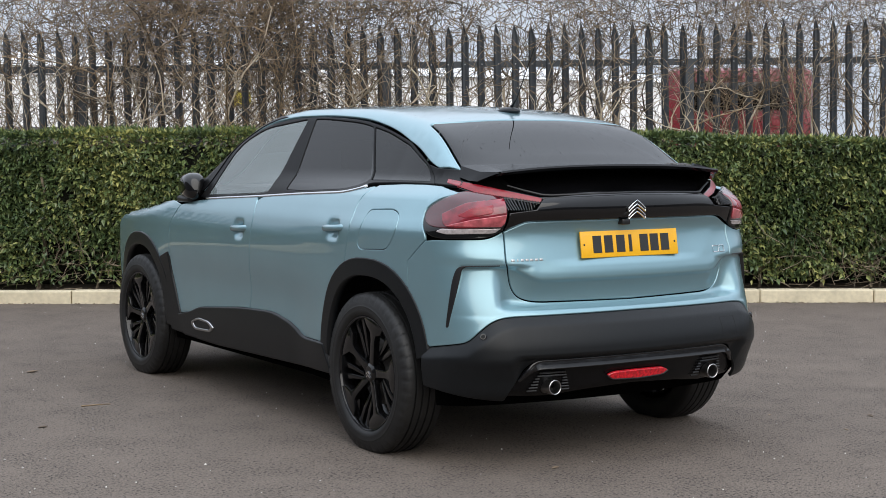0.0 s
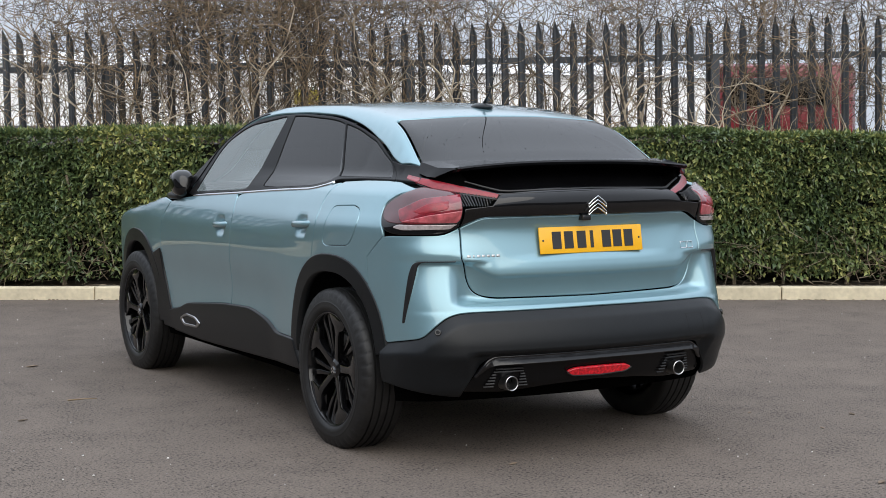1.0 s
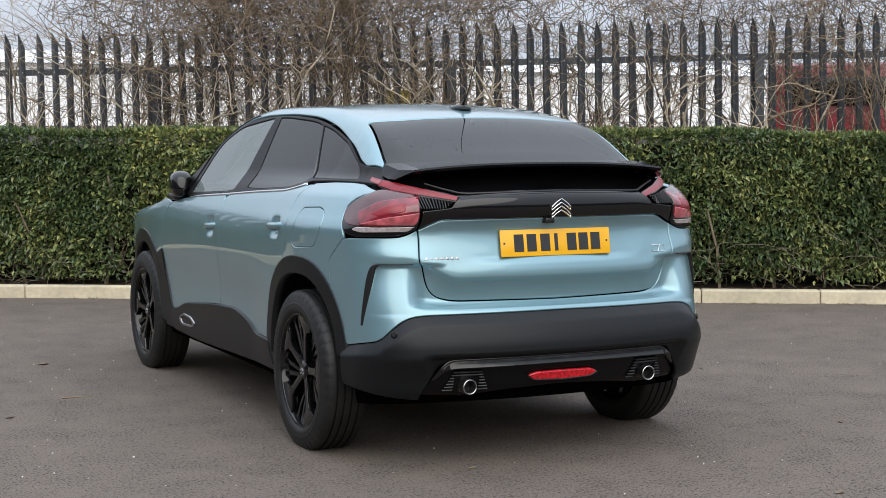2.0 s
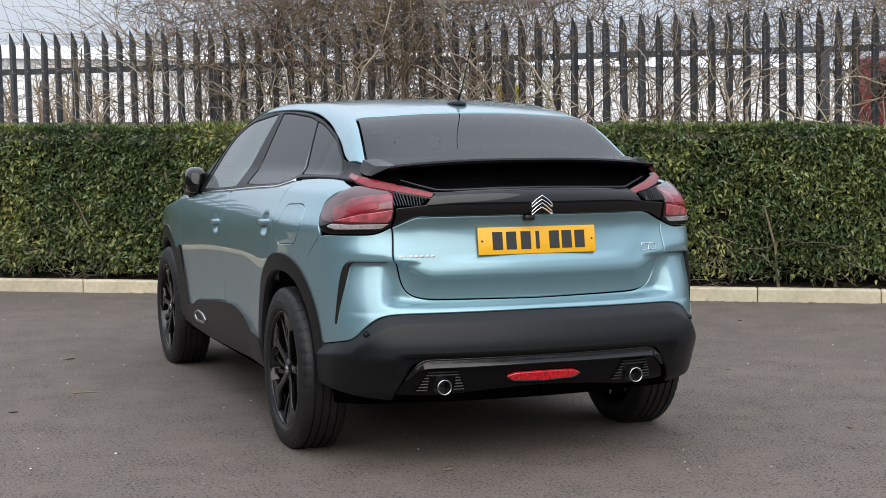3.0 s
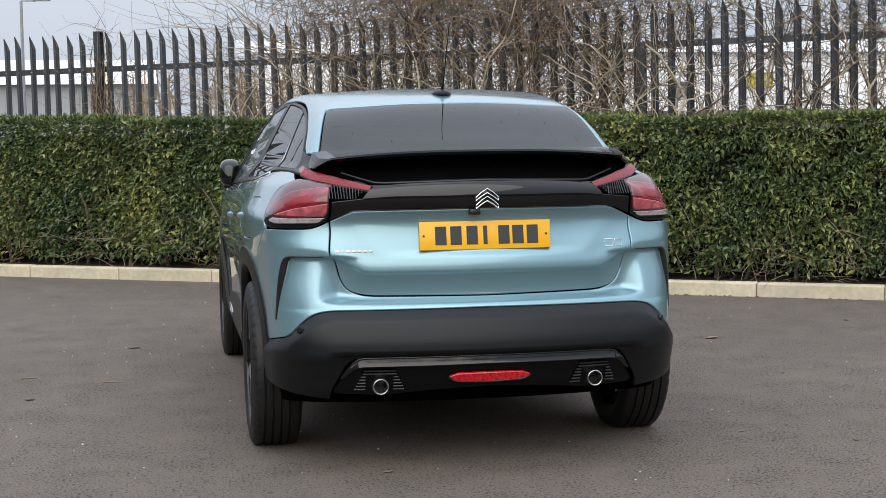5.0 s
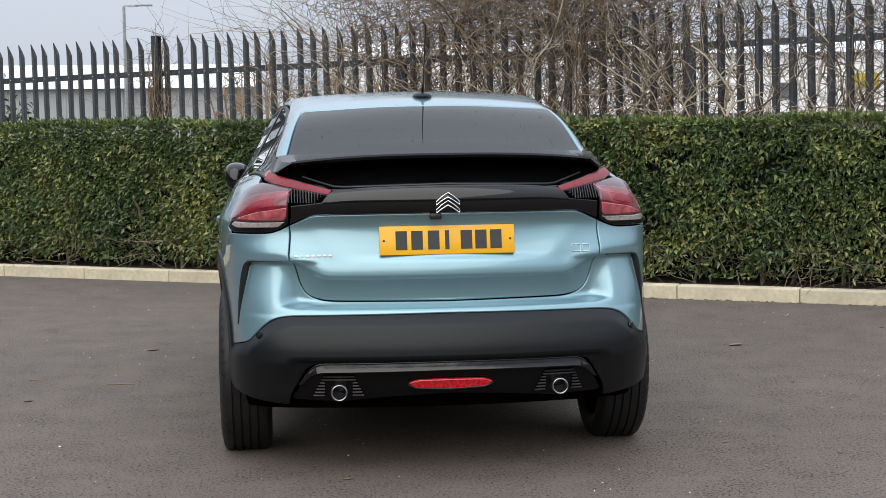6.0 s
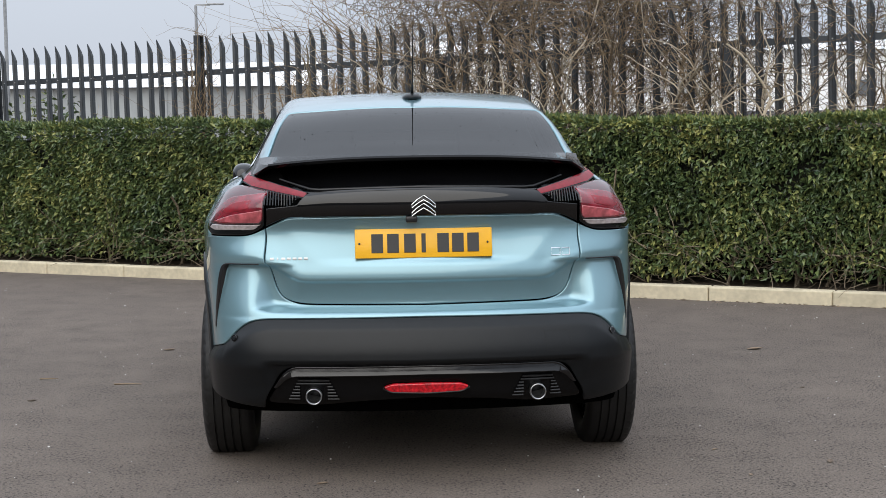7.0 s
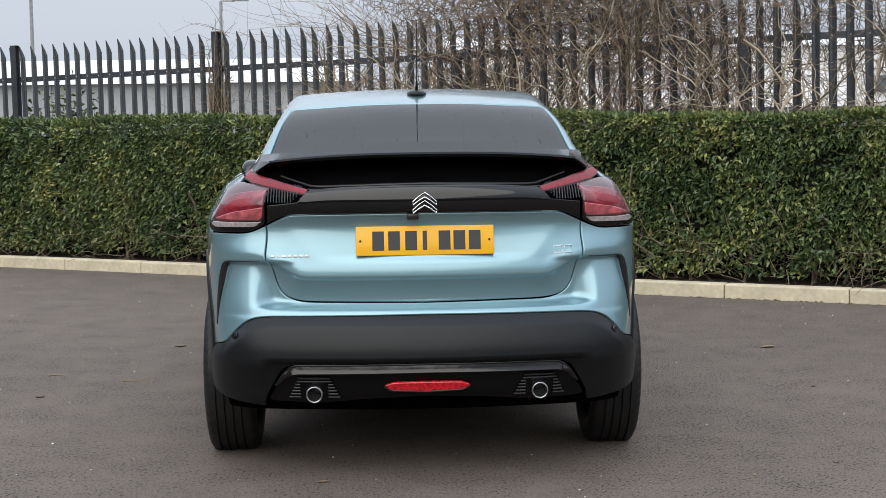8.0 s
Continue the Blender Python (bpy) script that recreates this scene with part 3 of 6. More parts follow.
# leafy laurel behind the fence at its open end
root = thing("laurel_bush", tuple(along(-5.3, 2.0, 0.085)), "dark glossy laurel bush showing through the fence", "bush", turn=TURN)
k = 520
u = rng.normal(-5.45, 0.55, k)
z = 1.30 + np.abs(rng.normal(0, 0.24, k)) * np.exp(-((u + 5.45) / 0.7) ** 2) + rng.uniform(0, 0.12, k)
heap = Heap()
heap.add(*leaves(along(u, rng.uniform(1.65, 2.1, k), z), rng.normal(0, 1, (k, 3)), rng.uniform(0.06, 0.11, k)))
tagged(under(heap.make("foliage", LEAF, False), root), kind="stuff")
heap = Heap()
for _ in range(26):
    p = wander(along(rng.normal(-5.4, 0.4), 1.85, 0.08), rng.normal(0, 0.15, 3) + (0, 0, 1), rng.uniform(1.2, 1.7), 9, 0.1)
    heap.add(*tube_rows(p, np.linspace(0.008, 0.002, 9), 4))
tagged(under(heap.make("stem_growth", BARK), root), kind="stuff")

# ---- beyond the fence ----
CLAD = material("grey_cladding", (0.36, 0.38, 0.39), 0.6, 0, 0.06, 1.5, stain=0.2, stain_scale=0.3)
WHITE = material("white_render", (0.90, 0.90, 0.90), 0.7, 0, 0.04, 0.8)
ROOF = material("pale_roof_sheet", (0.85, 0.86, 0.87), 0.5, 0, 0.05, 0.4)
PLINTH = material("dark_plinth", (0.10, 0.10, 0.11), 0.8, 0, 0.2, 1.0)


def hall(name, x0, x1, y0, deep, eave, ridge, wall_mat, label, plinth=0.0):
    root = thing(name, ((x0 + x1) / 2, y0 + deep / 2, 0), label, "building")
    bm = bmesh.new()
    box(bm, (x0, y0, -0.5), (x1, y0 + deep, eave))
    part("wall", bm, wall_mat, root, smooth=False)
    bm = bmesh.new()
    k = int((x1 - x0) / 1.1)
    for i in range(k):
        x = x0 + (i + 0.5) * (x1 - x0) / k
        box(bm, (x - 0.035, y0 - 0.05, plinth), (x + 0.035, y0, eave))
    part("cladding_ribs", bm, wall_mat, root, smooth=False)
    bm = bmesh.new()
    v = [bm.verts.new(p) for p in ((x0 - 0.3, y0 - 0.4, eave), (x1 + 0.3, y0 - 0.4, eave), (x1 + 0.3, y0 + deep / 2, ridge), (x0 - 0.3, y0 + deep / 2, ridge), (x1 + 0.3, y0 + deep + 0.4, eave), (x0 - 0.3, y0 + deep + 0.4, eave))]
    for q in ((0, 1, 2, 3), (3, 2, 4, 5), (0, 3, 5), (1, 4, 2), (0, 5, 4, 1)):
        bm.faces.new([v[i] for i in q])
    bmesh.ops.recalc_face_normals(bm, faces=bm.faces)
    part("roof", bm, ROOF, root, smooth=False)
    if plinth:
        bm = bmesh.new()
        box(bm, (x0 - 0.1, y0 - 0.15, -0.5), (x1 + 0.1, y0 - 0.055, plinth))
        part("plinth", bm, PLINTH, root, smooth=False)
    return root


hall("warehouse", -26, -1.5, 56, 30, 3.25, 4.9, CLAD, "low grey clad warehouse with a pale sheet roof beyond the fence")
hall("white_hall", 3.2, 60, 62, 30, 4.75, 6.2, WHITE, "long white rendered hall with a dark plinth beyond the fence", 2.05)
YELLOW = material("yellow_board", (0.55, 0.45, 0.05), 0.5)
GREYB = material("grey_board", (0.12, 0.13, 0.14), 0.6)
for x, w, z, h, mat, lab in ((26.5, 0.62, 3.45, 0.34, YELLOW, "yellow sign board on the white hall"), (22.6, 0.5, 3.05, 0.35, GREYB, "dark grey sign board on the white hall")):
    bm = bmesh.new()
    box(bm, (x - w, 61.80, z - h), (x + w, 61.94, z + h), 0.02)
    tagged(part("sign_board", bm, mat, None, smooth=False), lab, "sign")
RED_BODY = material("red_vehicle_paint", (0.20, 0.013, 0.020), 0.4, 0, 0.08, 2, coat=0.6)
van = thing("van", (10.35, 10.55, 0), "red parked van seen through the fence", "van", turn=48)
VAN = Matrix.Translation((10.35, 10.55, 0)) @ Matrix.Rotation(radians(48), 4, "Z")
bm = bmesh.new()
box(bm, (-1.9, -0.9, 0.35), (1.5, 0.9, 2.26), 0.12, VAN)
box(bm, (1.3, -0.88, 0.35), (2.5, 0.88, 1.15), 0.12, VAN)
part("body", bm, RED_BODY, van)
bm = bmesh.new()
box(bm, (-1.93, -0.60, 1.74), (-1.895, 0.60, 2.08), 0.01, VAN)
part("window", bm, GLOSS_BLACK, van)
bm = bmesh.new()
box(bm, (0.45, -0.93, 1.62), (1.25, -0.895, 2.05), 0.01, VAN)
part("window", bm, GLOSS_BLACK, van)
for x in (-1.3, 1.7):
    for y in (-0.73, 0.93):
        bm = bmesh.new()
        lathe(bm, [(0.0, 0.0), (0.0, 0.20), (0.0, 0.31), (0.02, 0.33), (0.18, 0.33), (0.2, 0.31), (0.2, 0.0)], 24)
        bmesh.ops.transform(bm, matrix=VAN @ Matrix.Translation((x, y, 0.33)) @ Matrix.Rotation(radians(90), 4, "Z"), verts=bm.verts)
        part("wheel", bm, RUBBER, van)

POLE = material("galvanised_pole", (0.30, 0.31, 0.32), 0.5, 0.6)
for x, y, h, arm in ((-6.25, 55.0, 6.4, 1.1), (-13.4, 54.0, 9.5, 0.0)):
    root = thing("street_lamp", (x, y, 0), "slim grey street lamp beyond the fence", "street lamp", "street lamps")
    bm = bmesh.new()
    v, f = tube_rows([(x, y, 0), (x, y, h * 0.4), (x, y, h)], [0.09, 0.075, 0.055], 8)
    vs = [bm.verts.new(p) for p in v]
    for q in f:
        bm.faces.new([vs[i] for i in q])
    part("pole", bm, POLE, root)
    if arm:
        bm = bmesh.new()
        box(bm, (x, y - 0.05, h - 0.02), (x + arm * 0.5, y + 0.05, h + 0.04))
        box(bm, (x + arm * 0.4, y - 0.12, h), (x + arm, y + 0.12, h + 0.08), 0.03)
        part("lamp_head", bm, POLE, root)

# far bare trees between the halls
root = thing("bare_trees", (0.8, 50, 0), "far leafless trees between the halls", "trees")
heap = Heap()
for _ in range(46):
    x, y = rng.uniform(-2.6, 5.5), rng.uniform(46, 54)
    p = wander((x, y, 0), (0, 0, 1), rng.uniform(2.4, 3.6), 7, 0.06)
    heap.add(*tube_rows(p, np.linspace(0.07, 0.02, 7), 4))
    for _ in range(22):
        q = wander(p[rng.integers(2, 7)], rng.normal(0, 0.7, 3) + (0, 0, 0.7), rng.uniform(0.5, 1.1), 5, 0.2)
        heap.add(*tube_rows(q, np.linspace(0.02, 0.006, 5), 3))
tagged(under(heap.make("branch_growth", TWIG), root), kind="stuff")

# plain walls added out of view: they close the place and darken the car's reflections
WALLP = material("unseen_wall_grey", (0.15, 0.145, 0.14), 0.85, 0, 0.15, 2.0, 0.004, 20)
for name, lo, hi in (("unseen_wall_south", (-15, -34, -0.5), (33, -33.5, 4.2)), ("unseen_wall_west", (-15.5, -34, -0.5), (-15, 24, 5.2)), ("unseen_wall_east", (33, -34, -0.5), (33.5, 4, 4.2))):
    bm = bmesh.new()
    box(bm, lo, hi)
    tagged(part(name, bm, WALLP, None, smooth=False), "plain wall added out of view to darken the car's reflections", "wall", kind="structure")

# ---- loose bits on the tarmac ----
STONE = material("pale_grit", (0.55, 0.53, 0.50), 0.8, 0, 0.2, 60, per_island=0.4)
LITTER = material("dead_leaf", (0.15, 0.11, 0.075), 0.8, 0, 0.2, 60, per_object=0.4)
heap = Heap()
for _ in range(1100):
    x, y = rng.uniform(-7, 8), rng.uniform(-3.5, 8.5)
    if (np.array([x, y, 0]) - np.array(KERB_O)) @ DN > -0.06:
        continue
    r = rng.uniform(0.0022, 0.0055)
    c = np.array([x, y, r * 0.5])
    o = np.array([[1, 0, 0], [-1, 0, 0], [0, 1, 0], [0, -1, 0], [0, 0, 0.8], [0, 0, -0.6]]) * r * rng.uniform(0.6, 1.3, (6, 1))
    heap.add(c + o, [(0, 2, 4), (2, 1, 4), (1, 3, 4), (3, 0, 4), (2, 0, 5), (1, 2, 5), (3, 1, 5), (0, 3, 5)])
ob = heap.make("loose_grit", STONE, False)
tagged(ob, "pale loose grit scattered on the tarmac", "grit", kind="stuff")


# dry litter along the foot of the kerb and under the hedge
LEAF_LITTER = material("dry_litter", (0.17, 0.125, 0.08), 0.9, 0, 0.3, 60, per_island=0.5)
heap = Heap()
for k in range(1500):
    if k % 3:
        u, v, z = rng.uniform(-6, 8.4), rng.uniform(0.13, 0.5), 0.087
    else:
        u, v, z = 8.4 - 9.0 * rng.uniform() ** 1.6, -abs(rng.normal(0, 0.035)) - 0.006, 0.002
    size = rng.uniform(0.006, 0.022)
    c = along(u, v, z)
    t = rng.uniform(0, 6.28) + np.array([0, 1.9, 3.1, 4.9])
    ring = c + np.stack([np.cos(t), np.sin(t), 0 * t], 1) * size * rng.uniform(0.4, 1.0, (4, 1)) + np.stack([0 * t, 0 * t, rng.uniform(0, 0.4, 4) * size], 1)
    heap.add(np.concatenate([ring, ring - (0, 0, 0.0015)]), [(0, 1, 2, 3), (7, 6, 5, 4), (0, 4, 5, 1), (1, 5, 6, 2), (2, 6, 7, 3), (3, 7, 4, 0)])
ob = heap.make("leaf_litter", LEAF_LITTER, False)
tagged(ob, "dry brown leaf litter along the kerb and under the hedge", "litter", kind="stuff")


def dead_leaf(x, y, turn, size):
    bm = bmesh.new()
    k = 7
    rows = []
    for i in range(k):
        t = i / (k - 1)
        w = size * 0.24 * math.sin(math.pi * min(0.98, max(0.04, t))) ** 0.8
        z = 0.004 + size * 0.18 * (t - 0.4) ** 2
        rows.append([bm.verts.new((size * (t - 0.5), sgn * w, z + (0.35 * w if sgn else 0))) for sgn in (-1, 0, 1)])
    for p, q in zip(rows, rows[1:]):
        for j in range(2):
            bm.faces.new((p[j], q[j], q[j + 1], p[j + 1]))
    g = bmesh.ops.extrude_face_region(bm, geom=bm.faces[:])
    bmesh.ops.translate(bm, vec=(0, 0, 0.0012), verts=[e for e in g["geom"] if isinstance(e, bmesh.types.BMVert)])
    bmesh.ops.recalc_face_normals(bm, faces=bm.faces)
    bmesh.ops.transform(bm, matrix=pose(x, y, -0.003, 0, 0, turn), verts=bm.verts)
    tagged(part("dead_leaf", bm, LITTER, None), "small curled brown leaf lying on the tarmac", "leaf", "dead leaves")


for x, y, turn, size in ((-1.415, 3.83, 10, 0.075), (2.01, 1.94, 40, 0.04), (1.24, 0.05, 80, 0.03), (-0.40, 0.10, 15, 0.045), (1.213, 0.52, 30, 0.03), (2.13, 3.31, 12, 0.10), (1.61, 0.24, 70, 0.05),
                         (-1.9, 2.1, 5, 0.05), (0.65, -0.9, 20, 0.05), (3.3, 3.9, 110, 0.05), (1.9, -0.35, 15, 0.06)):
    dead_leaf(x, y, turn, size)
for x, y, turn, length in ((-1.56, 2.55, -4, 0.15), (-0.75, -0.55, 12, 0.07), (-2.0, 2.79, 8, 0.10)):
    p = wander((x, y, 0.004), (math.cos(radians(turn)), math.sin(radians(turn)), 0), length, 6, 0.08)
    p[:, 2] = 0.004
    v, f = tube_rows(p, np.linspace(0.004, 0.002, 6), 5)
    ob = mesh_object("fallen_twig", v, f, TWIG, True)
    tagged(ob, "thin brown twig lying on the tarmac", "twig", "fallen twigs")
# ---- the car's body as one smooth solid: half widths, rear, front and roof profiles ----
def curve(xs, ys):
    """A smooth monotone curve through a few design stations."""
    xs, ys = np.array(xs, float), np.array(ys, float)
    h = np.diff(xs)
    d = np.diff(ys) / h
    m = np.zeros_like(xs)
    m[0], m[-1] = d[0], d[-1]
    for i in range(1, len(xs) - 1):
        if d[i - 1] * d[i] > 0:
            w1, w2 = 2 * h[i] + h[i - 1], h[i] + 2 * h[i - 1]
            m[i] = (w1 + w2) / (w1 / d[i - 1] + w2 / d[i])

    def at(x):
        x = np.clip(x, xs[0], xs[-1])
        i = np.clip(np.searchsorted(xs, x) - 1, 0, len(xs) - 2)
        t = (x - xs[i]) / h[i]
        return ((1 + 2 * t) * (1 - t) ** 2 * ys[i] + t * (1 - t) ** 2 * h[i] * m[i]
                + t * t * (3 - 2 * t) * ys[i + 1] + t * t * (t - 1) * h[i] * m[i + 1])
    return at


def smax(a, b, k):
    h = np.clip(0.5 + 0.5 * (a - b) / k, 0, 1)
    return a * h + b * (1 - h) + k * h * (1 - h)


def bump(x, c, w):
    return np.exp(-((x - c) / w) ** 2)


def step01(x):
    x = np.clip(x, 0, 1)
    return x * x * (3 - 2 * x)


YC, S0 = 0.9, 0.9 * math.pi / 2
POCKET = [0.016]
side_w = curve([0.15, 0.30, 0.45, 0.60, 0.75, 0.88, 0.97, 1.05, 1.12, 1.17, 1.42, 1.56],
               [0.830, 0.868, 0.885, 0.888, 0.893, 0.893, 0.880, 0.850, 0.812, 0.785, 0.645, 0.560])
rear_y = curve([0.20, 0.27, 0.33, 0.385, 0.43, 0.472, 0.50, 0.60, 0.636, 0.654, 0.668, 0.684, 0.762, 0.779, 0.797, 0.845, 0.96, 1.02, 1.05, 1.126, 1.142, 1.20, 1.25, 1.32, 1.5],
               [0.20, 0.13, 0.07, 0.048, 0.026, 0.006, 0.007, 0.034, 0.046, 0.058, 0.102, 0.114, 0.088, 0.0770, 0.0780, 0.088, 0.107, 0.082, 0.074, 0.088, 0.122, 0.26, 0.37, 0.45, 0.6])
roof_z = curve([0.20, 0.36, 0.48, 0.79, 1.00, 1.45, 1.95, 2.15, 2.31, 2.42, 2.52, 2.62, 2.75, 3.15, 3.35, 3.95, 4.20, 4.36],
               [1.14, 1.225, 1.285, 1.432, 1.474, 1.513, 1.521, 1.506, 1.472, 1.430, 1.372, 1.290, 1.200, 1.070, 1.035, 0.955, 0.870, 0.76])


def body_f(x, y, z):
    w = side_w(z) - 0.165 * np.maximum(0, 1 - y) ** 2 - 0.10 * np.maximum(0, y - 3.1) ** 2
    w = w - 0.022 * step01((0.82 - z) / 0.34) * step01((y - 1.15) / 0.4) * step01((3.3 - y) / 0.4)
    w = w - 0.012 * bump(z, 0.60, 0.13) * bump(y, 2.1, 0.75) + 0.012 * bump(z, 0.97, 0.05) * bump(y, 0.6, 0.6)
    # the cabin draws in towards the tail above the shoulder
    w = w - 0.083 * np.clip((2.2 - y) / 1.3, 0, 1) * step01((z - 1.10) / 0.10)
    # the tail: a crease that turns up at its ends, and a shallow tray for the plate
    r = 0.014 + rear_y(z - 0.072 * step01((x - 0.44) / 0.19) * bump(z, 0.81, 0.09))
    # beside the tailgate the bumper stands proud of its hollow
    wing = step01((x - 0.560) / 0.110) * step01((z - 0.625) / 0.02) * step01((0.885 - z) / 0.06)
    r = r + (0.060 + 0.20 * (z - 0.636) - r) * wing + 0.19 * x * x
    d = (0.410 + 0.85 * (z - 0.845) - x) / 1.31
    d = 0.5 * (d + np.sqrt(d * d + 0.0002))
    r = r + 0.0120 * np.tanh(d / 0.10) * step01((z - 0.826) / 0.035) * step01((1.03 - z) / 0.03)
    f = 4.36 - 0.30 * x * x - 0.25 * np.maximum(0, z - 0.6) ** 2
    t = roof_z(y) - (0.115 - 0.035 * step01((y - 0.9) / 0.6)) * x * x
    g = smax(x - w, r - y, 0.16)
    g = smax(g, y - f, 0.2)
    # pockets beside the air slits, deepest under their upper edge
    s = 0.9 * np.arctan2(x, YC - y)
    edge = 0.795 + 0.16 * (0.81 - z)
    g = g + POCKET[0] * step01((edge - s) / 0.016) * step01((s - 0.50) / 0.10) * step01((0.840 - z) / 0.018) * step01((z - 0.60) / 0.22) * (y < YC)
    return smax(g, z - t, 0.055)


def solve(p, d, far):
    """Where rays from inside points p along d leave the body."""
    lo, hi = np.zeros(len(p)), np.full(len(p), far)
    for _ in range(40):
        mid = (lo + hi) / 2
        q = p + d * mid[:, None]
        inside = body_f(np.abs(q[:, 0]), q[:, 1], q[:, 2]) < 0
        lo, hi = np.where(inside, mid, lo), np.where(inside, hi, mid)
    return p + d * lo[:, None]


def wrap_point(s, z):
    """From the way s round the body (0 at the tail's middle, growing forward) and the height z."""
    s, z = np.asarray(s, float), np.asarray(z, float)
    a = np.minimum(np.abs(s), S0) / 0.9
    y0 = YC + np.maximum(0, np.abs(s) - S0)
    p = np.stack([0 * s, y0, z], 1)
    d = np.stack([np.sin(a), -np.cos(a), 0 * s], 1)
    d[np.abs(s) >= S0] = (1, 0, 0)
    q = solve(p, d, 1.6)
    q[:, 0] *= np.where(s < 0, -1, 1)
    return q


def top_point(x, y):
    x, y = np.asarray(x, float), np.asarray(y, float)
    p = np.stack([x, y, 0 * x + 0.7], 1)
    return solve(p, np.tile((0.0, 0.0, 1.0), (len(x), 1)), 1.2)


def body_normal(q):
    e = 0.004
    x, y, z = np.abs(q[:, 0]), q[:, 1], q[:, 2]
    n = np.stack([body_f(x + e, y, z) - body_f(np.abs(x - e), y, z), body_f(x, y + e, z) - body_f(x, y - e, z),
                  body_f(x, y, z + e) - body_f(x, y, z - e)], 1)
    n[:, 0] *= np.where(q[:, 0] < 0, -1, 1)
    return n / np.linalg.norm(n, axis=1)[:, None]


# ---- panels laid on the body ----
def rounded(pts, r=0.02):
    """Corners of an outline turned into short curves; a third number in a point is its own radius."""
    out, k = [], len(pts)
    for i in range(k):
        p = np.array(pts[i][:2], float)
        a, b = np.array(pts[i - 1][:2], float), np.array(pts[(i + 1) % k][:2], float)
        rr = pts[i][2] if len(pts[i]) > 2 else r
        la, lb = np.linalg.norm(a - p), np.linalg.norm(b - p)
        if rr <= 0 or la < 1e-6 or lb < 1e-6:
            out.append(p)
            continue
        q0, q1 = p + (a - p) * min(rr, la * 0.49) / la, p + (b - p) * min(rr, lb * 0.49) / lb
        for t in np.linspace(0, 1, 6):
            out.append((1 - t) ** 2 * q0 + 2 * t * (1 - t) * p + t * t * q1)
    return np.array(out)


def densify(poly, step):
    out = []
    for a, b in zip(poly, np.roll(poly, -1, axis=0)):
        k = max(1, int(np.ceil(np.linalg.norm(b - a) / step)))
        out += [a + (b - a) * i / k for i in range(k)]
    out = np.array(out)
    keep = np.linalg.norm(out - np.roll(out, 1, axis=0), axis=1) > 1e-4
    return out[keep]


def area2(p):
    x, y = p[:, 0], p[:, 1]
    return np.sum(x * np.roll(y, -1) - np.roll(x, -1) * y)


def inset(poly, d):
    """Shift an anticlockwise outline inward."""
    e = np.roll(poly, -1, axis=0) - poly
    e /= np.linalg.norm(e, axis=1)[:, None] + 1e-12
    n = np.stack([-e[:, 1], e[:, 0]], 1)
    m = n + np.roll(n, 1, axis=0)
    m /= np.maximum(np.sum(m * m, axis=1)[:, None] / 2, 0.5)
    return poly + m * d


def within(p, poly):
    x, y = p[:, 0], p[:, 1]
    hit = np.zeros(len(p), bool)
    for (x0, y0), (x1, y1) in zip(poly, np.roll(poly, -1, axis=0)):
        c = (y0 > y) != (y1 > y)
        hit ^= c & (x < (x1 - x0) * (y - y0) / ((y1 - y0) if y1 != y0 else 1e-12) + x0)
    return hit


from mathutils.geometry import delaunay_2d_cdt


def fill(loops, step):
    """Triangles inside the first loop and outside the others."""
    pts = np.concatenate(loops)
    edges, base = [], 0
    for lp in loops:
        k = len(lp)
        edges += [(base + i, base + (i + 1) % k) for i in range(k)]
        base += k
    lo, hi = loops[0].min(0), loops[0].max(0)
    gx, gy = np.meshgrid(np.arange(lo[0], hi[0], step), np.arange(lo[1], hi[1], step * 0.866))
    gx = gx + (np.arange(gx.shape[0]) % 2)[:, None] * step / 2
    g = np.stack([gx.ravel(), gy.ravel()], 1)
    ok = within(g, loops[0])
    for lp in loops[1:]:
        ok &= ~within(g, lp)
    g = g[ok]
    if len(g):
        near = np.min(np.linalg.norm(g[:, None, :] - pts[None, :, :], axis=2), axis=1) if len(g) * len(pts) < 2.5e7 else np.ones(len(g))
        g = g[near > step * 0.5]
    allp = np.concatenate([pts, g]) if len(g) else pts
    v, _, f, *_ = delaunay_2d_cdt([Vector(p) for p in allp], edges, [], 0, 1e-5)
    v = np.array([tuple(p) for p in v])
    f = np.array([tuple(t) for t in f])
    c = v[f].mean(1)
    ok = within(c, loops[0])
    for lp in loops[1:]:
        ok &= ~within(c, lp)
    return v, f[ok]


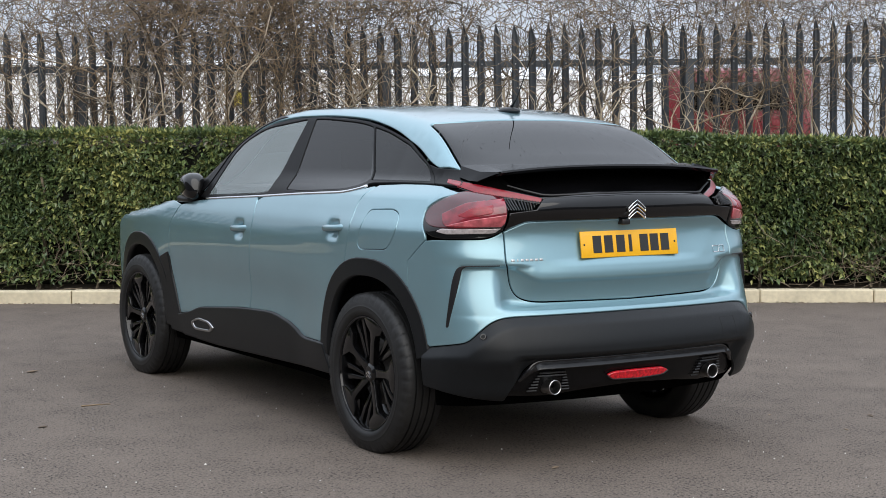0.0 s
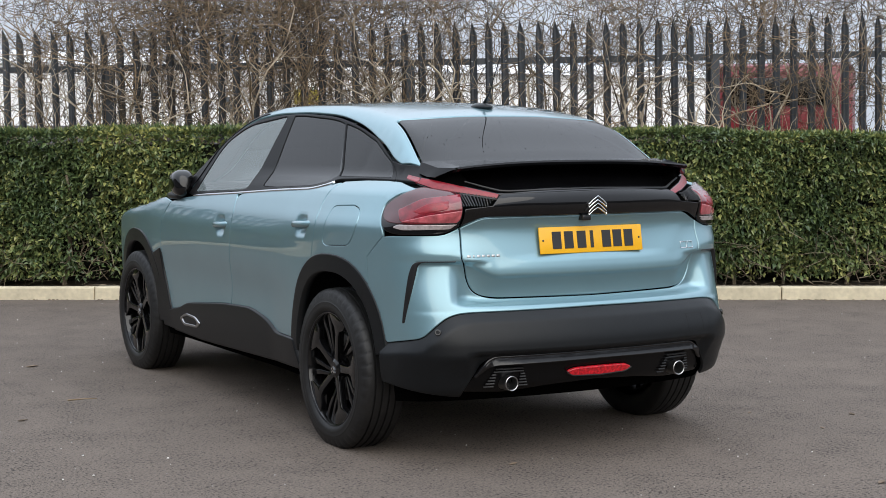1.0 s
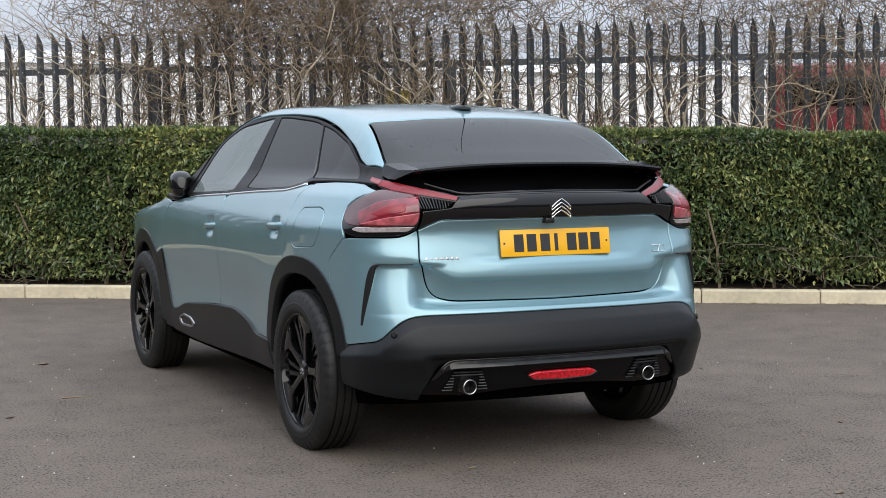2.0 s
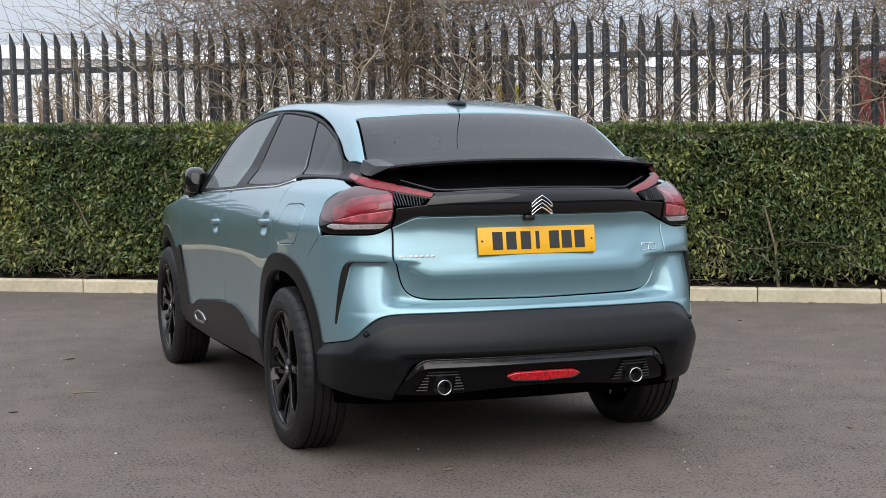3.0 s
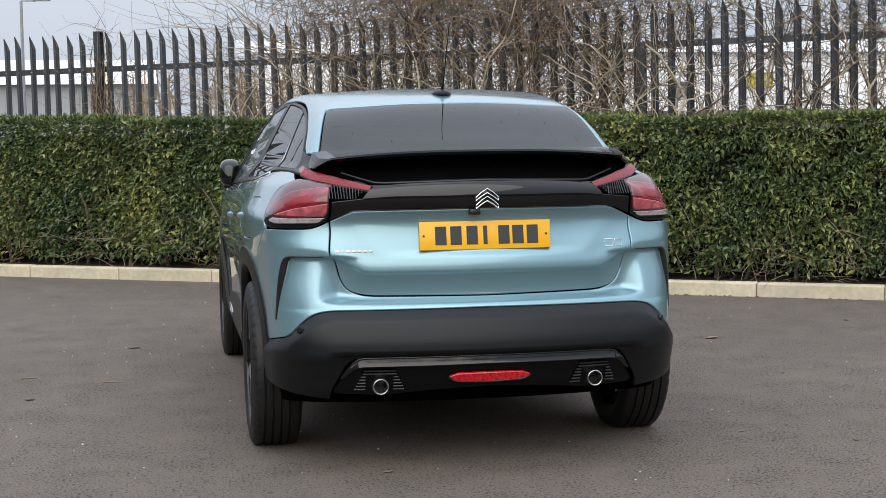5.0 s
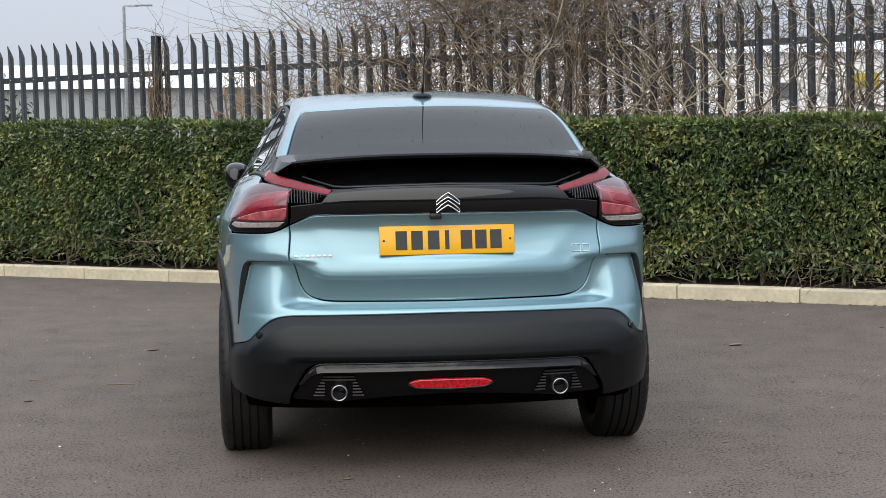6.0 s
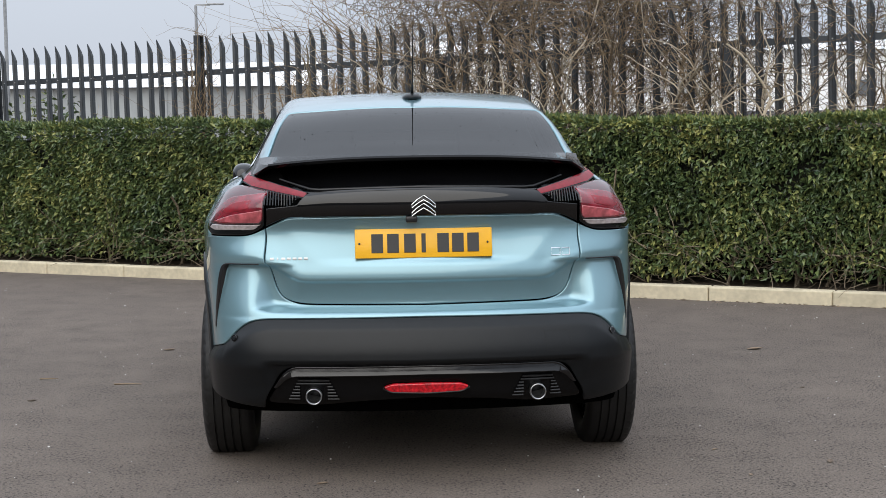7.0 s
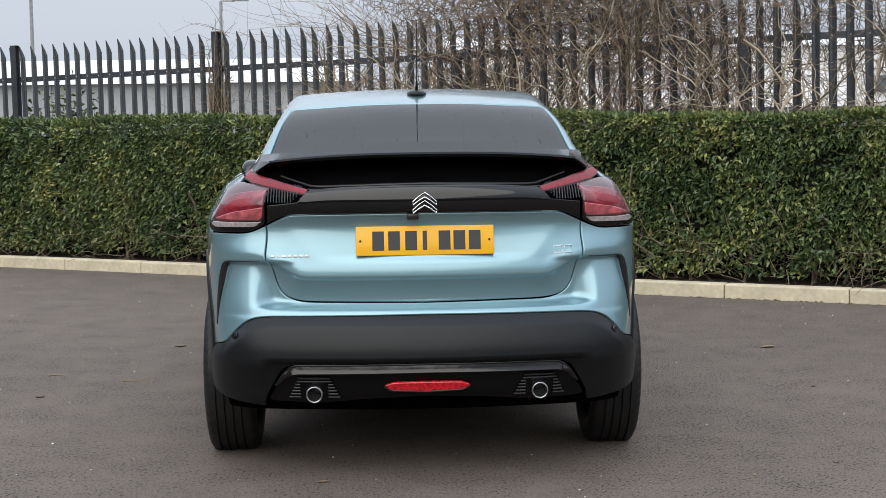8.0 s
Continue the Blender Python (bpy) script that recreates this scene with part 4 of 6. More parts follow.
def panel(name, outline, mat, parent, holes=(), place=wrap_point, gap=0.004, lift=0.0, deep=0.014, step=0.03, r=0.02, label="", mirror=False, soft=0.003, swell=None):
    """A sheet on the body inside an outline, with softened edges turned inward. swell: extra height by place on the sheet."""
    rings = []
    for i, o in enumerate([outline, *holes]):
        p = densify(rounded(o, r if i == 0 else 0.015), step)
        if (area2(p) > 0) != (i == 0):
            p = p[::-1]
        rings.append(inset(p, gap / 2))
    inner = [inset(p, soft) for p in rings]
    v2, f = fill(inner, step)
    sign = np.array([-1.0, 1, 1]) if mirror else np.ones(3)

    def lay(p2, drop=0.0):
        q = place(p2[:, 0], p2[:, 1])
        n = body_normal(q)
        h = lift + (swell(p2[:, 0], p2[:, 1]) if swell else 0.0)
        return q + n * (h - drop if np.isscalar(h) else (h - drop)[:, None]), n

    V, N = lay(v2)
    if swell:
        e = 0.004
        a, _ = lay(v2 + (e, 0))
        b, _ = lay(v2 + (0, e))
        c = np.cross(a - V, b - V)
        c *= np.sign(np.sum(c * N, axis=1))[:, None]
        N = c / (np.linalg.norm(c, axis=1)[:, None] + 1e-12)
    T = f
    # face the way of the normals
    fn = np.cross(V[T[:, 1]] - V[T[:, 0]], V[T[:, 2]] - V[T[:, 0]])
    flip = np.sum(fn * N[T[:, 0]], axis=1) < 0
    T = np.where(flip[:, None], T[:, ::-1], T)
    verts, norms, faces = [V], [N], [T]
    base = len(V)
    for lp, ip in zip(rings, inner):
        q0, n0 = lay(ip)
        q1, n1 = lay(lp, soft * 0.6)
        q2, _ = lay(lp, deep)
        t = np.roll(q1, -1, axis=0) - np.roll(q1, 1, axis=0)
        out = np.cross(t, n1)
        out /= np.linalg.norm(out, axis=1)[:, None] + 1e-12
        out *= np.sign(np.sum(out * (q1 - q0), axis=1) + 1e-12)[:, None]
        k = len(lp)
        mid = n1 + out
        mid /= np.linalg.norm(mid, axis=1)[:, None]
        verts += [q0, q1, q2]
        norms += [n0, mid, out]
        i, j = np.arange(k), (np.arange(k) + 1) % k
        for a0, a1, nn in ((base, base + k, mid), (base + k, base + 2 * k, out)):
            qd = np.stack([a0 + i, a0 + j, a1 + j, a1 + i], 1)
            P = np.concatenate(verts)
            fn = np.cross(P[qd[:, 1]] - P[qd[:, 0]], P[qd[:, 3]] - P[qd[:, 0]])
            bad = np.sum(fn * nn, axis=1) < 0
            faces.append(np.where(bad[:, None], qd[:, ::-1], qd))
        base += 3 * k
    P, Nn = np.concatenate(verts) * sign, np.concatenate(norms) * sign
    faces = [tuple(row) for fs in faces for row in fs.tolist()]
    if mirror:
        faces = [row[::-1] for row in faces]
    ob = mesh_object(name, P, faces, mat, True, Nn)
    return under(ob, parent, label)


def both(half):
    """A full outline from its half with s >= 0, given from the middle at the top round to the middle below."""
    return [tuple(p) for p in half] + [(-p[0], *p[1:]) for p in half[::-1] if p[0] > 1e-6]


def sides(name, outline, mat, parent, **kw):
    return panel(name, outline, mat, parent, **kw), panel(name, outline, mat, parent, mirror=True, **kw)


def side_s(y, z):
    """The way round the body for a place given by its y and z."""
    y, z = np.asarray(y, float), np.asarray(z, float)
    q = solve(np.stack([0 * y, y, z], 1), np.tile((1.0, 0.0, 0.0), (len(y), 1)), 1.5)
    return np.where(y >= YC, S0 + y - YC, 0.9 * np.arctan2(q[:, 0], YC - y))


def arch(yc, a, b, lo, hi, k=26, power=2.35):
    """A wheel arch from angle lo to hi (degrees, 0 forward) as places on the body's side."""
    t = np.radians(np.linspace(lo, hi, k))
    c, s = np.cos(t), np.sin(t)
    y = yc + a * np.sign(c) * np.abs(c) ** (2 / power)
    z = 0.345 + b * np.sign(s) * np.abs(s) ** (2 / power)
    return [(float(u), float(w), 0) for u, w in zip(side_s(y, z), z)]


# ---- the car ----
car = thing("car", (0, 2.18, 0), "metallic pale blue hatchback with black cladding parked on the tarmac", "car")
REAR_ARCH, FRONT_ARCH = 0.815, 3.49
BELT = [(1.429, 1.152, 0.04), (1.515, 1.131, 0.08), (1.661, 1.108, 0.08), (2.06, 1.090, 0.1), (2.494, 1.066, 0.1)]

# inner shell, dark, behind all gaps
s_in = np.linspace(-S0 - 3.3, S0 + 3.3, 170)
z_in = np.linspace(0.24, 1.10, 26)
ss, zz = np.meshgrid(s_in, z_in, indexing="ij")
P = wrap_point(ss.ravel(), zz.ravel())
P = P - body_normal(P) * 0.024
F = []
for i in range(len(s_in) - 1):
    for j in range(len(z_in) - 1):
        a = i * len(z_in) + j
        c = P[[a, a + 1, a + len(z_in), a + len(z_in) + 1]].mean(0)
        if min(math.hypot(c[1] - w, c[2] - 0.345) for w in (0.83, 3.5)) > 0.43:
            F.append((a, a + 1, a + len(z_in) + 1, a + len(z_in)))
under(mesh_object("inner_body", P, F, VOID), car)
bm = bmesh.new()
box(bm, (-0.62, 0.42, 0.262), (0.62, 4.1, 0.32), 0.02)
box(bm, (-0.72, 1.32, 0.25), (0.72, 3.0, 0.32), 0.02)
part("underbody", bm, DARK, car)
for w in (0.83, 3.5):
    for sx in (-1, 1):
        bm = bmesh.new()
        lathe(bm, [(0.70 if w < 1 else 0.83, 0.425), (0.62, 0.425), (0.58, 0.30), (0.58, 0.02)], 40)
        bmesh.ops.scale(bm, vec=(sx, 1, 1), verts=bm.verts)
        bmesh.ops.translate(bm, vec=(0, w, 0.345), verts=bm.verts)
        bmesh.ops.delete(bm, geom=[f for f in bm.faces if f.calc_center_median().z < 0.36], context="FACES")
        part("wheel_arch_liner", bm, DARK, car)

# roof with the rear pillars
roof_half = [(0, 2.42), (0.49, 2.365, 0.05), (0.640, 2.99, 0.05), (0.735, 3.00, 0.03), (0.842, 2.66, 0.03), (0.800, 2.603, 0.03), (0.703, 2.518, 0.05), (0.640, 2.311, 0.1), (0.604, 2.020, 0.1), (0.580, 1.672, 0.1), (0.574, 1.334, 0.1),
             (0.587, 1.086, 0.1), (0.617, 0.825, 0.1), (0.643, 0.680, 0.03), (0.648, 0.600, 0.02), (0.613, 0.472, 0.01), (0.536, 0.862, 0.02), (0.40, 0.830, 0.05), (0, 0.806)]
panel("roof", both(roof_half), PAINT, car, place=top_point, gap=0.003, r=0.0, step=0.035)
panel("rear_window", both([(0, 0.800), (0.40, 0.824, 0.05), (0.530, 0.855, 0.02), (0.606, 0.475, 0.01), (0.60, 0.42, 0.01), (0, 0.36)]), SCREEN_GLASS, car,
      place=top_point, gap=0.004, lift=-0.002, deep=0.008, step=0.035, label="dark privacy glass with rain drops")
panel("windscreen", both([(0, 2.43), (0.49, 2.37, 0.05), (0.635, 2.99, 0.02), (0, 3.13)]), SIDE_GLASS, car, place=top_point, gap=0.004, lift=-0.002, deep=0.006)
panel("bonnet", both([(0, 3.14), (0.68, 3.03, 0.03), (0.74, 3.30, 0.1), (0.70, 4.0, 0.1), (0.5, 4.22, 0.1), (0, 4.28)]), PAINT, car, place=top_point)

for mirrored in (False, True):
    panel("a_pillar", [(0.607, 2.10, 0.01), (0.640, 2.311, 0.05), (0.703, 2.518, 0.05), (0.800, 2.603, 0.03), (0.842, 2.66, 0.03), (0.735, 3.00, 0.03), (0.640, 2.985, 0.03), (0.560, 2.42, 0.03)], FRAME_BLACK, car,
          place=top_point, gap=0.0, lift=0.004, deep=0.005, r=0.0, mirror=mirrored, label="black windscreen pillar")

# side glass in its black surround
DLO = [(0.990, 1.158, 0.02), (1.118, 1.240, 0.06), (1.306, 1.308, 0.12), (1.600, 1.389, 0.14), (1.848, 1.437, 0.14), (2.186, 1.459, 0.14), (2.527, 1.457, 0.14), (2.824, 1.418, 0.14),
       (3.032, 1.318, 0.1), (3.120, 1.142, 0.05), (3.180, 1.045, 0.01), (3.056, 1.041, 0.02), (2.494, 1.070, 0.1), (2.060, 1.095, 0.1), (1.667, 1.113, 0.06), (1.556, 1.134, 0.05),
       (1.526, 1.154, 0.04), (1.324, 1.160, 0.05), (1.115, 1.160, 0.05)]
FRONT_WIN = [(2.405, 1.098), (2.395, 1.447, 0.02), (2.800, 1.402, 0.1), (2.995, 1.312, 0.08), (3.060, 1.142, 0.04), (3.085, 1.060, 0.01), (2.494, 1.084, 0.05)]
REAR_WIN = [(1.567, 1.169, 0.015), (1.770, 1.404, 0.02), (1.887, 1.424, 0.08), (2.214, 1.446, 0.05), (2.318, 1.447, 0.01), (2.225, 1.109, 0.01), (2.062, 1.108), (1.685, 1.126, 0.05), (1.590, 1.148, 0.03)]
QUARTER_WIN = [(1.046, 1.170, 0.012), (1.130, 1.234, 0.03), (1.325, 1.298, 0.06), (1.612, 1.377, 0.06), (1.752, 1.402, 0.01), (1.556, 1.169, 0.012)]
sides("window_surround", DLO, FRAME_BLACK, car, holes=[FRONT_WIN, REAR_WIN, QUARTER_WIN], gap=0.003, r=0.0)
sides("door_window", FRONT_WIN, SIDE_GLASS, car, gap=0.002, lift=-0.003, deep=0.006, label="front door glass with a painted pale film")
sides("door_window", REAR_WIN, REAR_GLASS, car, gap=0.002, lift=-0.003, deep=0.006, label="dark privacy glass")
sides("quarter_window", QUARTER_WIN, REAR_GLASS, car, gap=0.002, lift=-0.003, deep=0.006, label="dark privacy glass")
sides("waist_trim", [(3.10, 1.036, 0), (2.494, 1.065, 0.1), (2.06, 1.090, 0.1), (1.661, 1.108, 0.06), (1.556, 1.128, 0.05), (1.528, 1.143, 0), (1.531, 1.148, 0),
                     (1.556, 1.134, 0.05), (1.661, 1.116, 0.06), (2.06, 1.098, 0.1), (2.494, 1.073, 0.1), (3.10, 1.044, 0)], CHROME, car, gap=0.0, lift=0.004, r=0.0, label="thin bright chrome strip")

# flanks
def cup(sc, zc):
    """A shallow round hollow pressed into a door behind its handle."""
    return lambda s, z: -0.020 * np.exp(-((s - sc) / 0.046) ** 4 - ((z - zc) / 0.040) ** 4)


arch_r = arch(REAR_ARCH, 0.415, 0.488, 2, 178)
QUARTER = [(1.429, 1.150, 0.0), (1.225, 1.158, 0.03), (1.045, 1.159, 0.03), (0.938, 1.155, 0.01), (0.80, 1.129, 0.005), (0.894, 1.106, 0.02), (0.966, 1.066, 0.03), (0.966, 1.010, 0.03),
           (0.938, 0.958, 0.02), (0.937, 0.934, 0.005)]
FLAP = [(1.355, 1.044, 0.03), (1.165, 1.052, 0.03), (1.112, 1.030, 0.04), (1.108, 0.962, 0.06), (1.170, 0.884, 0.03), (1.372, 0.874, 0.03), (1.398, 0.895, 0.03), (1.366, 0.984, 0.05)]
low_arch = sorted(p for p in arch_r if p[0] < 1.3)
SEAM_FOOT = (1.036, float(np.interp(1.036, [p[0] for p in low_arch], [p[1] for p in low_arch])), 0)
q_edge = [p for p in arch_r if 1.040 < p[0] < 1.51 and p[1] > 0.45]
sides("rear_wing", QUARTER + [(1.036, 0.845, 0), SEAM_FOOT] + sorted(q_edge) + [(1.513, 0.800, 0), (1.500, 0.854, 0.05), (1.463, 0.968, 0.06), (1.482, 1.077, 0.05)], PAINT, car, holes=[FLAP], r=0.01)
sides("fuel_flap", FLAP, PAINT, car, gap=0.003, soft=0.0015)
d_edge = [p for p in arch_r if p[0] > 1.515 and p[1] > 0.43]
sides("rear_door", BELT + [(2.459, 0.979, 0.05), (2.496, 0.767, 0.05), (2.562, 0.505, 0.01), (2.295, 0.514, 0.06), (2.086, 0.480, 0.06), (1.956, 0.430, 0.03), (1.737, 0.428, 0)]
      + sorted(d_edge, key=lambda p: p[1]) + [(1.513, 0.800, 0), (1.500, 0.854, 0.05), (1.463, 0.968, 0.06), (1.482, 1.077, 0.05)], PAINT, car, r=0.01, gap=0.004, step=0.016, swell=cup(S0 + 1.110 - YC, 0.950))
sides("front_door", [(2.494, 1.066, 0.0), (3.056, 1.038, 0.05), (3.18, 1.030, 0.02), (3.40, 1.00, 0.02), (3.516, 0.891, 0.05), (3.536, 0.733, 0.08), (3.527, 0.607, 0.08), (3.446, 0.400, 0.01),
                     (3.297, 0.420, 0.03), (3.172, 0.457, 0.05), (2.648, 0.503, 0.1), (2.562, 0.505, 0.0), (2.496, 0.767, 0.05), (2.459, 0.979, 0.05)], PAINT, car, r=0.01, gap=0.004, step=0.016, swell=cup(S0 + 2.105 - YC, 0.902))
arch_f = arch(FRONT_ARCH, 0.44, 0.475, 2, 178)
f_edge = [p for p in arch_f if p[1] > 0.42]
sides("front_wing", [(3.40, 1.000, 0.0), (3.52, 1.02, 0.02), (4.0, 0.985, 0.1), (4.5, 0.92, 0.1), (4.74, 0.80, 0.03), (4.72, 0.62, 0.03), (4.52, 0.56, 0.0)]
      + sorted([p for p in f_edge if p[1] > 0.5], key=lambda p: -p[0]) + [(3.536, 0.733, 0.05), (3.516, 0.891, 0.05)], PAINT, car, r=0.01)
panel("front_bumper", [(S0 + y - YC, z) for y, z in ((4.10, 0.56), (4.30, 0.60), (4.33, 0.30), (4.10, 0.25), (3.97, 0.30))], PLASTIC, car)
panel("front_bumper", [(S0 + y - YC, z) for y, z in ((4.10, 0.56), (4.30, 0.60), (4.33, 0.30), (4.10, 0.25), (3.97, 0.30))], PLASTIC, car, mirror=True)

# black cladding: arches and sills
def arch_band(yc, a0, b0, a1, b1, lo, hi):
    return arch(yc, a1, b1, lo, hi) + arch(yc, a0, b0, hi, lo)

sides("arch_cladding", arch_band(REAR_ARCH, 0.352, 0.418, 0.424, 0.495, 3, 170), PLASTIC, car, gap=0.0, lift=0.008, deep=0.035, r=0.0, step=0.03, soft=0.006)
sides("arch_cladding", arch_band(FRONT_ARCH, 0.372, 0.405, 0.444, 0.478, -4, 182), PLASTIC, car, gap=0.0, lift=0.008, deep=0.035, r=0.0, step=0.03, soft=0.006)
sides("sill_cladding", [(3.47, 0.395, 0.01), (3.297, 0.423, 0.04), (3.172, 0.459, 0.05), (2.648, 0.503, 0.1), (2.295, 0.516, 0.08), (2.086, 0.482, 0.08), (1.956, 0.428, 0.05), (1.72, 0.428, 0.01),
                        (1.66, 0.295, 0.01), (2.316, 0.285, 0.1), (3.0, 0.275, 0.05), (3.43, 0.285, 0.02)], PLASTIC, car, gap=0.0, lift=0.014, deep=0.05, soft=0.008, step=0.035)
sides("arch_cladding", [(3.66, 0.700, 0.01), (3.545, 0.735, 0.01), (3.532, 0.607, 0.03), (3.448, 0.400, 0.01), (3.44, 0.290, 0.01), (3.58, 0.300, 0.01), (3.575, 0.42, 0.03), (3.60, 0.60, 0.03)], PLASTIC, car,
      gap=0.0, lift=0.009, deep=0.02, r=0.0)
BADGE = [(3.282, 0.372, 0.03), (3.177, 0.403, 0.03), (3.041, 0.396, 0.03), (2.978, 0.366, 0.02), (3.030, 0.339, 0.02), (3.235, 0.333, 0.03)]
BADGE_IN = [(3.255, 0.372, 0.02), (3.172, 0.392, 0.02), (3.050, 0.386, 0.02), (3.012, 0.366, 0.015), (3.042, 0.350, 0.015), (3.228, 0.346, 0.02)]
sides("sill_badge", BADGE, STEEL, car, holes=[BADGE_IN], gap=0, lift=0.022, deep=0.012, step=0.02, label="satin metal ring on the sill cladding")

# tail
GATE = [(0, 1.012), (0.542, 1.010, 0.02), (0.632, 0.972, 0.004), (0.617, 0.836, 0.05), (0.609, 0.748, 0.05), (0.580, 0.700, 0.06), (0.515, 0.681, 0.06), (0, 0.677)]
panel("tailgate", both(GATE), PAINT, car, gap=0.006, step=0.0085, r=0.0)
BUMP_TOP = [(0.616, 0.632, 0.05), (0.662, 0.616, 0.04), (0.706, 0.576, 0.04), (0.750, 0.529, 0.03), (0.918, 0.497, 0.005)]
b_edge = [p for p in arch_r if p[0] < 1.032 and p[1] > 0.50]
panel("rear_bumper", both([(0, 0.677)] + [(0.515, 0.681, 0.06), (0.580, 0.700, 0.06), (0.609, 0.748, 0.05), (0.617, 0.836, 0.05), (0.632, 0.972, 0.0), (0.668, 0.953, 0.03), (0.70, 0.943, 0.03),
      (0.88, 0.940, 0.02), (0.937, 0.934, 0.0), (1.036, 0.845, 0.0), SEAM_FOOT] + sorted(b_edge, key=lambda p: -p[1]) + BUMP_TOP[::-1] + [(0, 0.637)]), PAINT, car, gap=0.004, step=0.0075, r=0.0)


def bumper_form(s, z):
    """A bevel along the upper edge, and a tuck-in over the diffuser."""
    t = np.abs(s)
    drop = bumper_edge(t) - z
    rise = drop * np.interp(t, [0.58, 0.68, 0.74, 0.84], [1.0, 0.72, 0.76, 1.0]) / 0.046
    return -0.004 + 0.024 * (0.5 * (rise + 1 - np.sqrt((rise - 1) ** 2 + 0.04))) - 0.022 * step01((0.482 - z) / 0.026) * step01((0.60 - t) / 0.06)


bumper_edge = curve([0, 0.56, 0.616, 0.662, 0.706, 0.75, 0.80, 0.918, 1.2], [0.638, 0.637, 0.630, 0.610, 0.573, 0.535, 0.520, 0.500, 0.490])
panel("lower_bumper", both([(0, 0.637)] + BUMP_TOP + [(0.950, 0.46, 0), (0.945, 0.338, 0.02), (0.732, 0.310, 0.03), (0.632, 0.298, 0.01), (0.582, 0.375, 0.03), (0.536, 0.432, 0.03), (0.498, 0.452, 0.03), (0, 0.454)]),
      PLASTIC, car, gap=0.003, step=0.008, r=0.0, swell=bumper_form, label="grained black lower bumper")
panel("diffuser", both([(0, 0.424), (0.498, 0.420, 0.01), (0.535, 0.410, 0.01), (0.573, 0.370, 0.02), (0.625, 0.300, 0.02), (0.457, 0.288, 0.04), (0.256, 0.308, 0.05), (0, 0.320)]), MOULDED, car,
      gap=0.002, lift=-0.004, deep=0.03, step=0.025, r=0.0)
panel("diffuser_strip", both([(0, 0.450), (0.495, 0.448, 0.02), (0.532, 0.430, 0.02), (0.578, 0.374, 0.006), (0.566, 0.374, 0.006), (0.524, 0.412, 0.02), (0.498, 0.422, 0.02), (0, 0.425)]), STRIP_BLACK, car, gap=0.001, step=0.012, r=0.0, deep=0.02,
      swell=lambda s, z: -0.010 + np.minimum(0.452 - z, 0.028) * 0.95, label="gloss black strip catching the sky")
panel("rear_fog_lamp", both([(0, 0.387), (0.138, 0.385, 0.015), (0.172, 0.373, 0.006), (0.146, 0.356, 0.015), (0, 0.351)]), RED_BRIGHT, car, gap=0.0, lift=0.014, step=0.015, label="red fog lamp in the diffuser")
panel("fog_lamp_rim", both([(0, 0.352), (0.146, 0.357, 0.015), (0.176, 0.373, 0.004), (0.148, 0.353, 0.015), (0, 0.347)]), SATIN_BLACK, car, gap=0.0, lift=0.016, step=0.015, r=0.0)

panel("tail_panel", both([(0, 1.116), (0.470, 1.108, 0.02), (0.500, 1.062, 0.0), (0.605, 1.050, 0), (0.613, 1.01, 0.01), (0.628, 0.978, 0.0), (0.545, 1.014, 0.03), (0, 1.016)]), GLOSS_BLACK, car,
      gap=0.003, lift=0.003, step=0.025, r=0.0, label="gloss black panel across the tailgate")
panel("lower_rear_window", both([(0, 1.118), (0.475, 1.110, 0.0), (0.70, 1.150, 0.02), (0.74, 1.205, 0.02), (0.72, 1.232, 0.02), (0, 1.240)]), GLOSS_BLACK, car, gap=0.002, lift=-0.004, step=0.03, r=0.0)
sides("corner_trim", [(0.800, 1.186, 0.005), (0.800, 1.150, 0.01), (0.990, 1.158, 0.01), (1.118, 1.239, 0.01), (1.032, 1.224, 0.01), (0.867, 1.217, 0.005)], FRAME_BLACK, car, gap=0.001, lift=0.003, r=0.0)

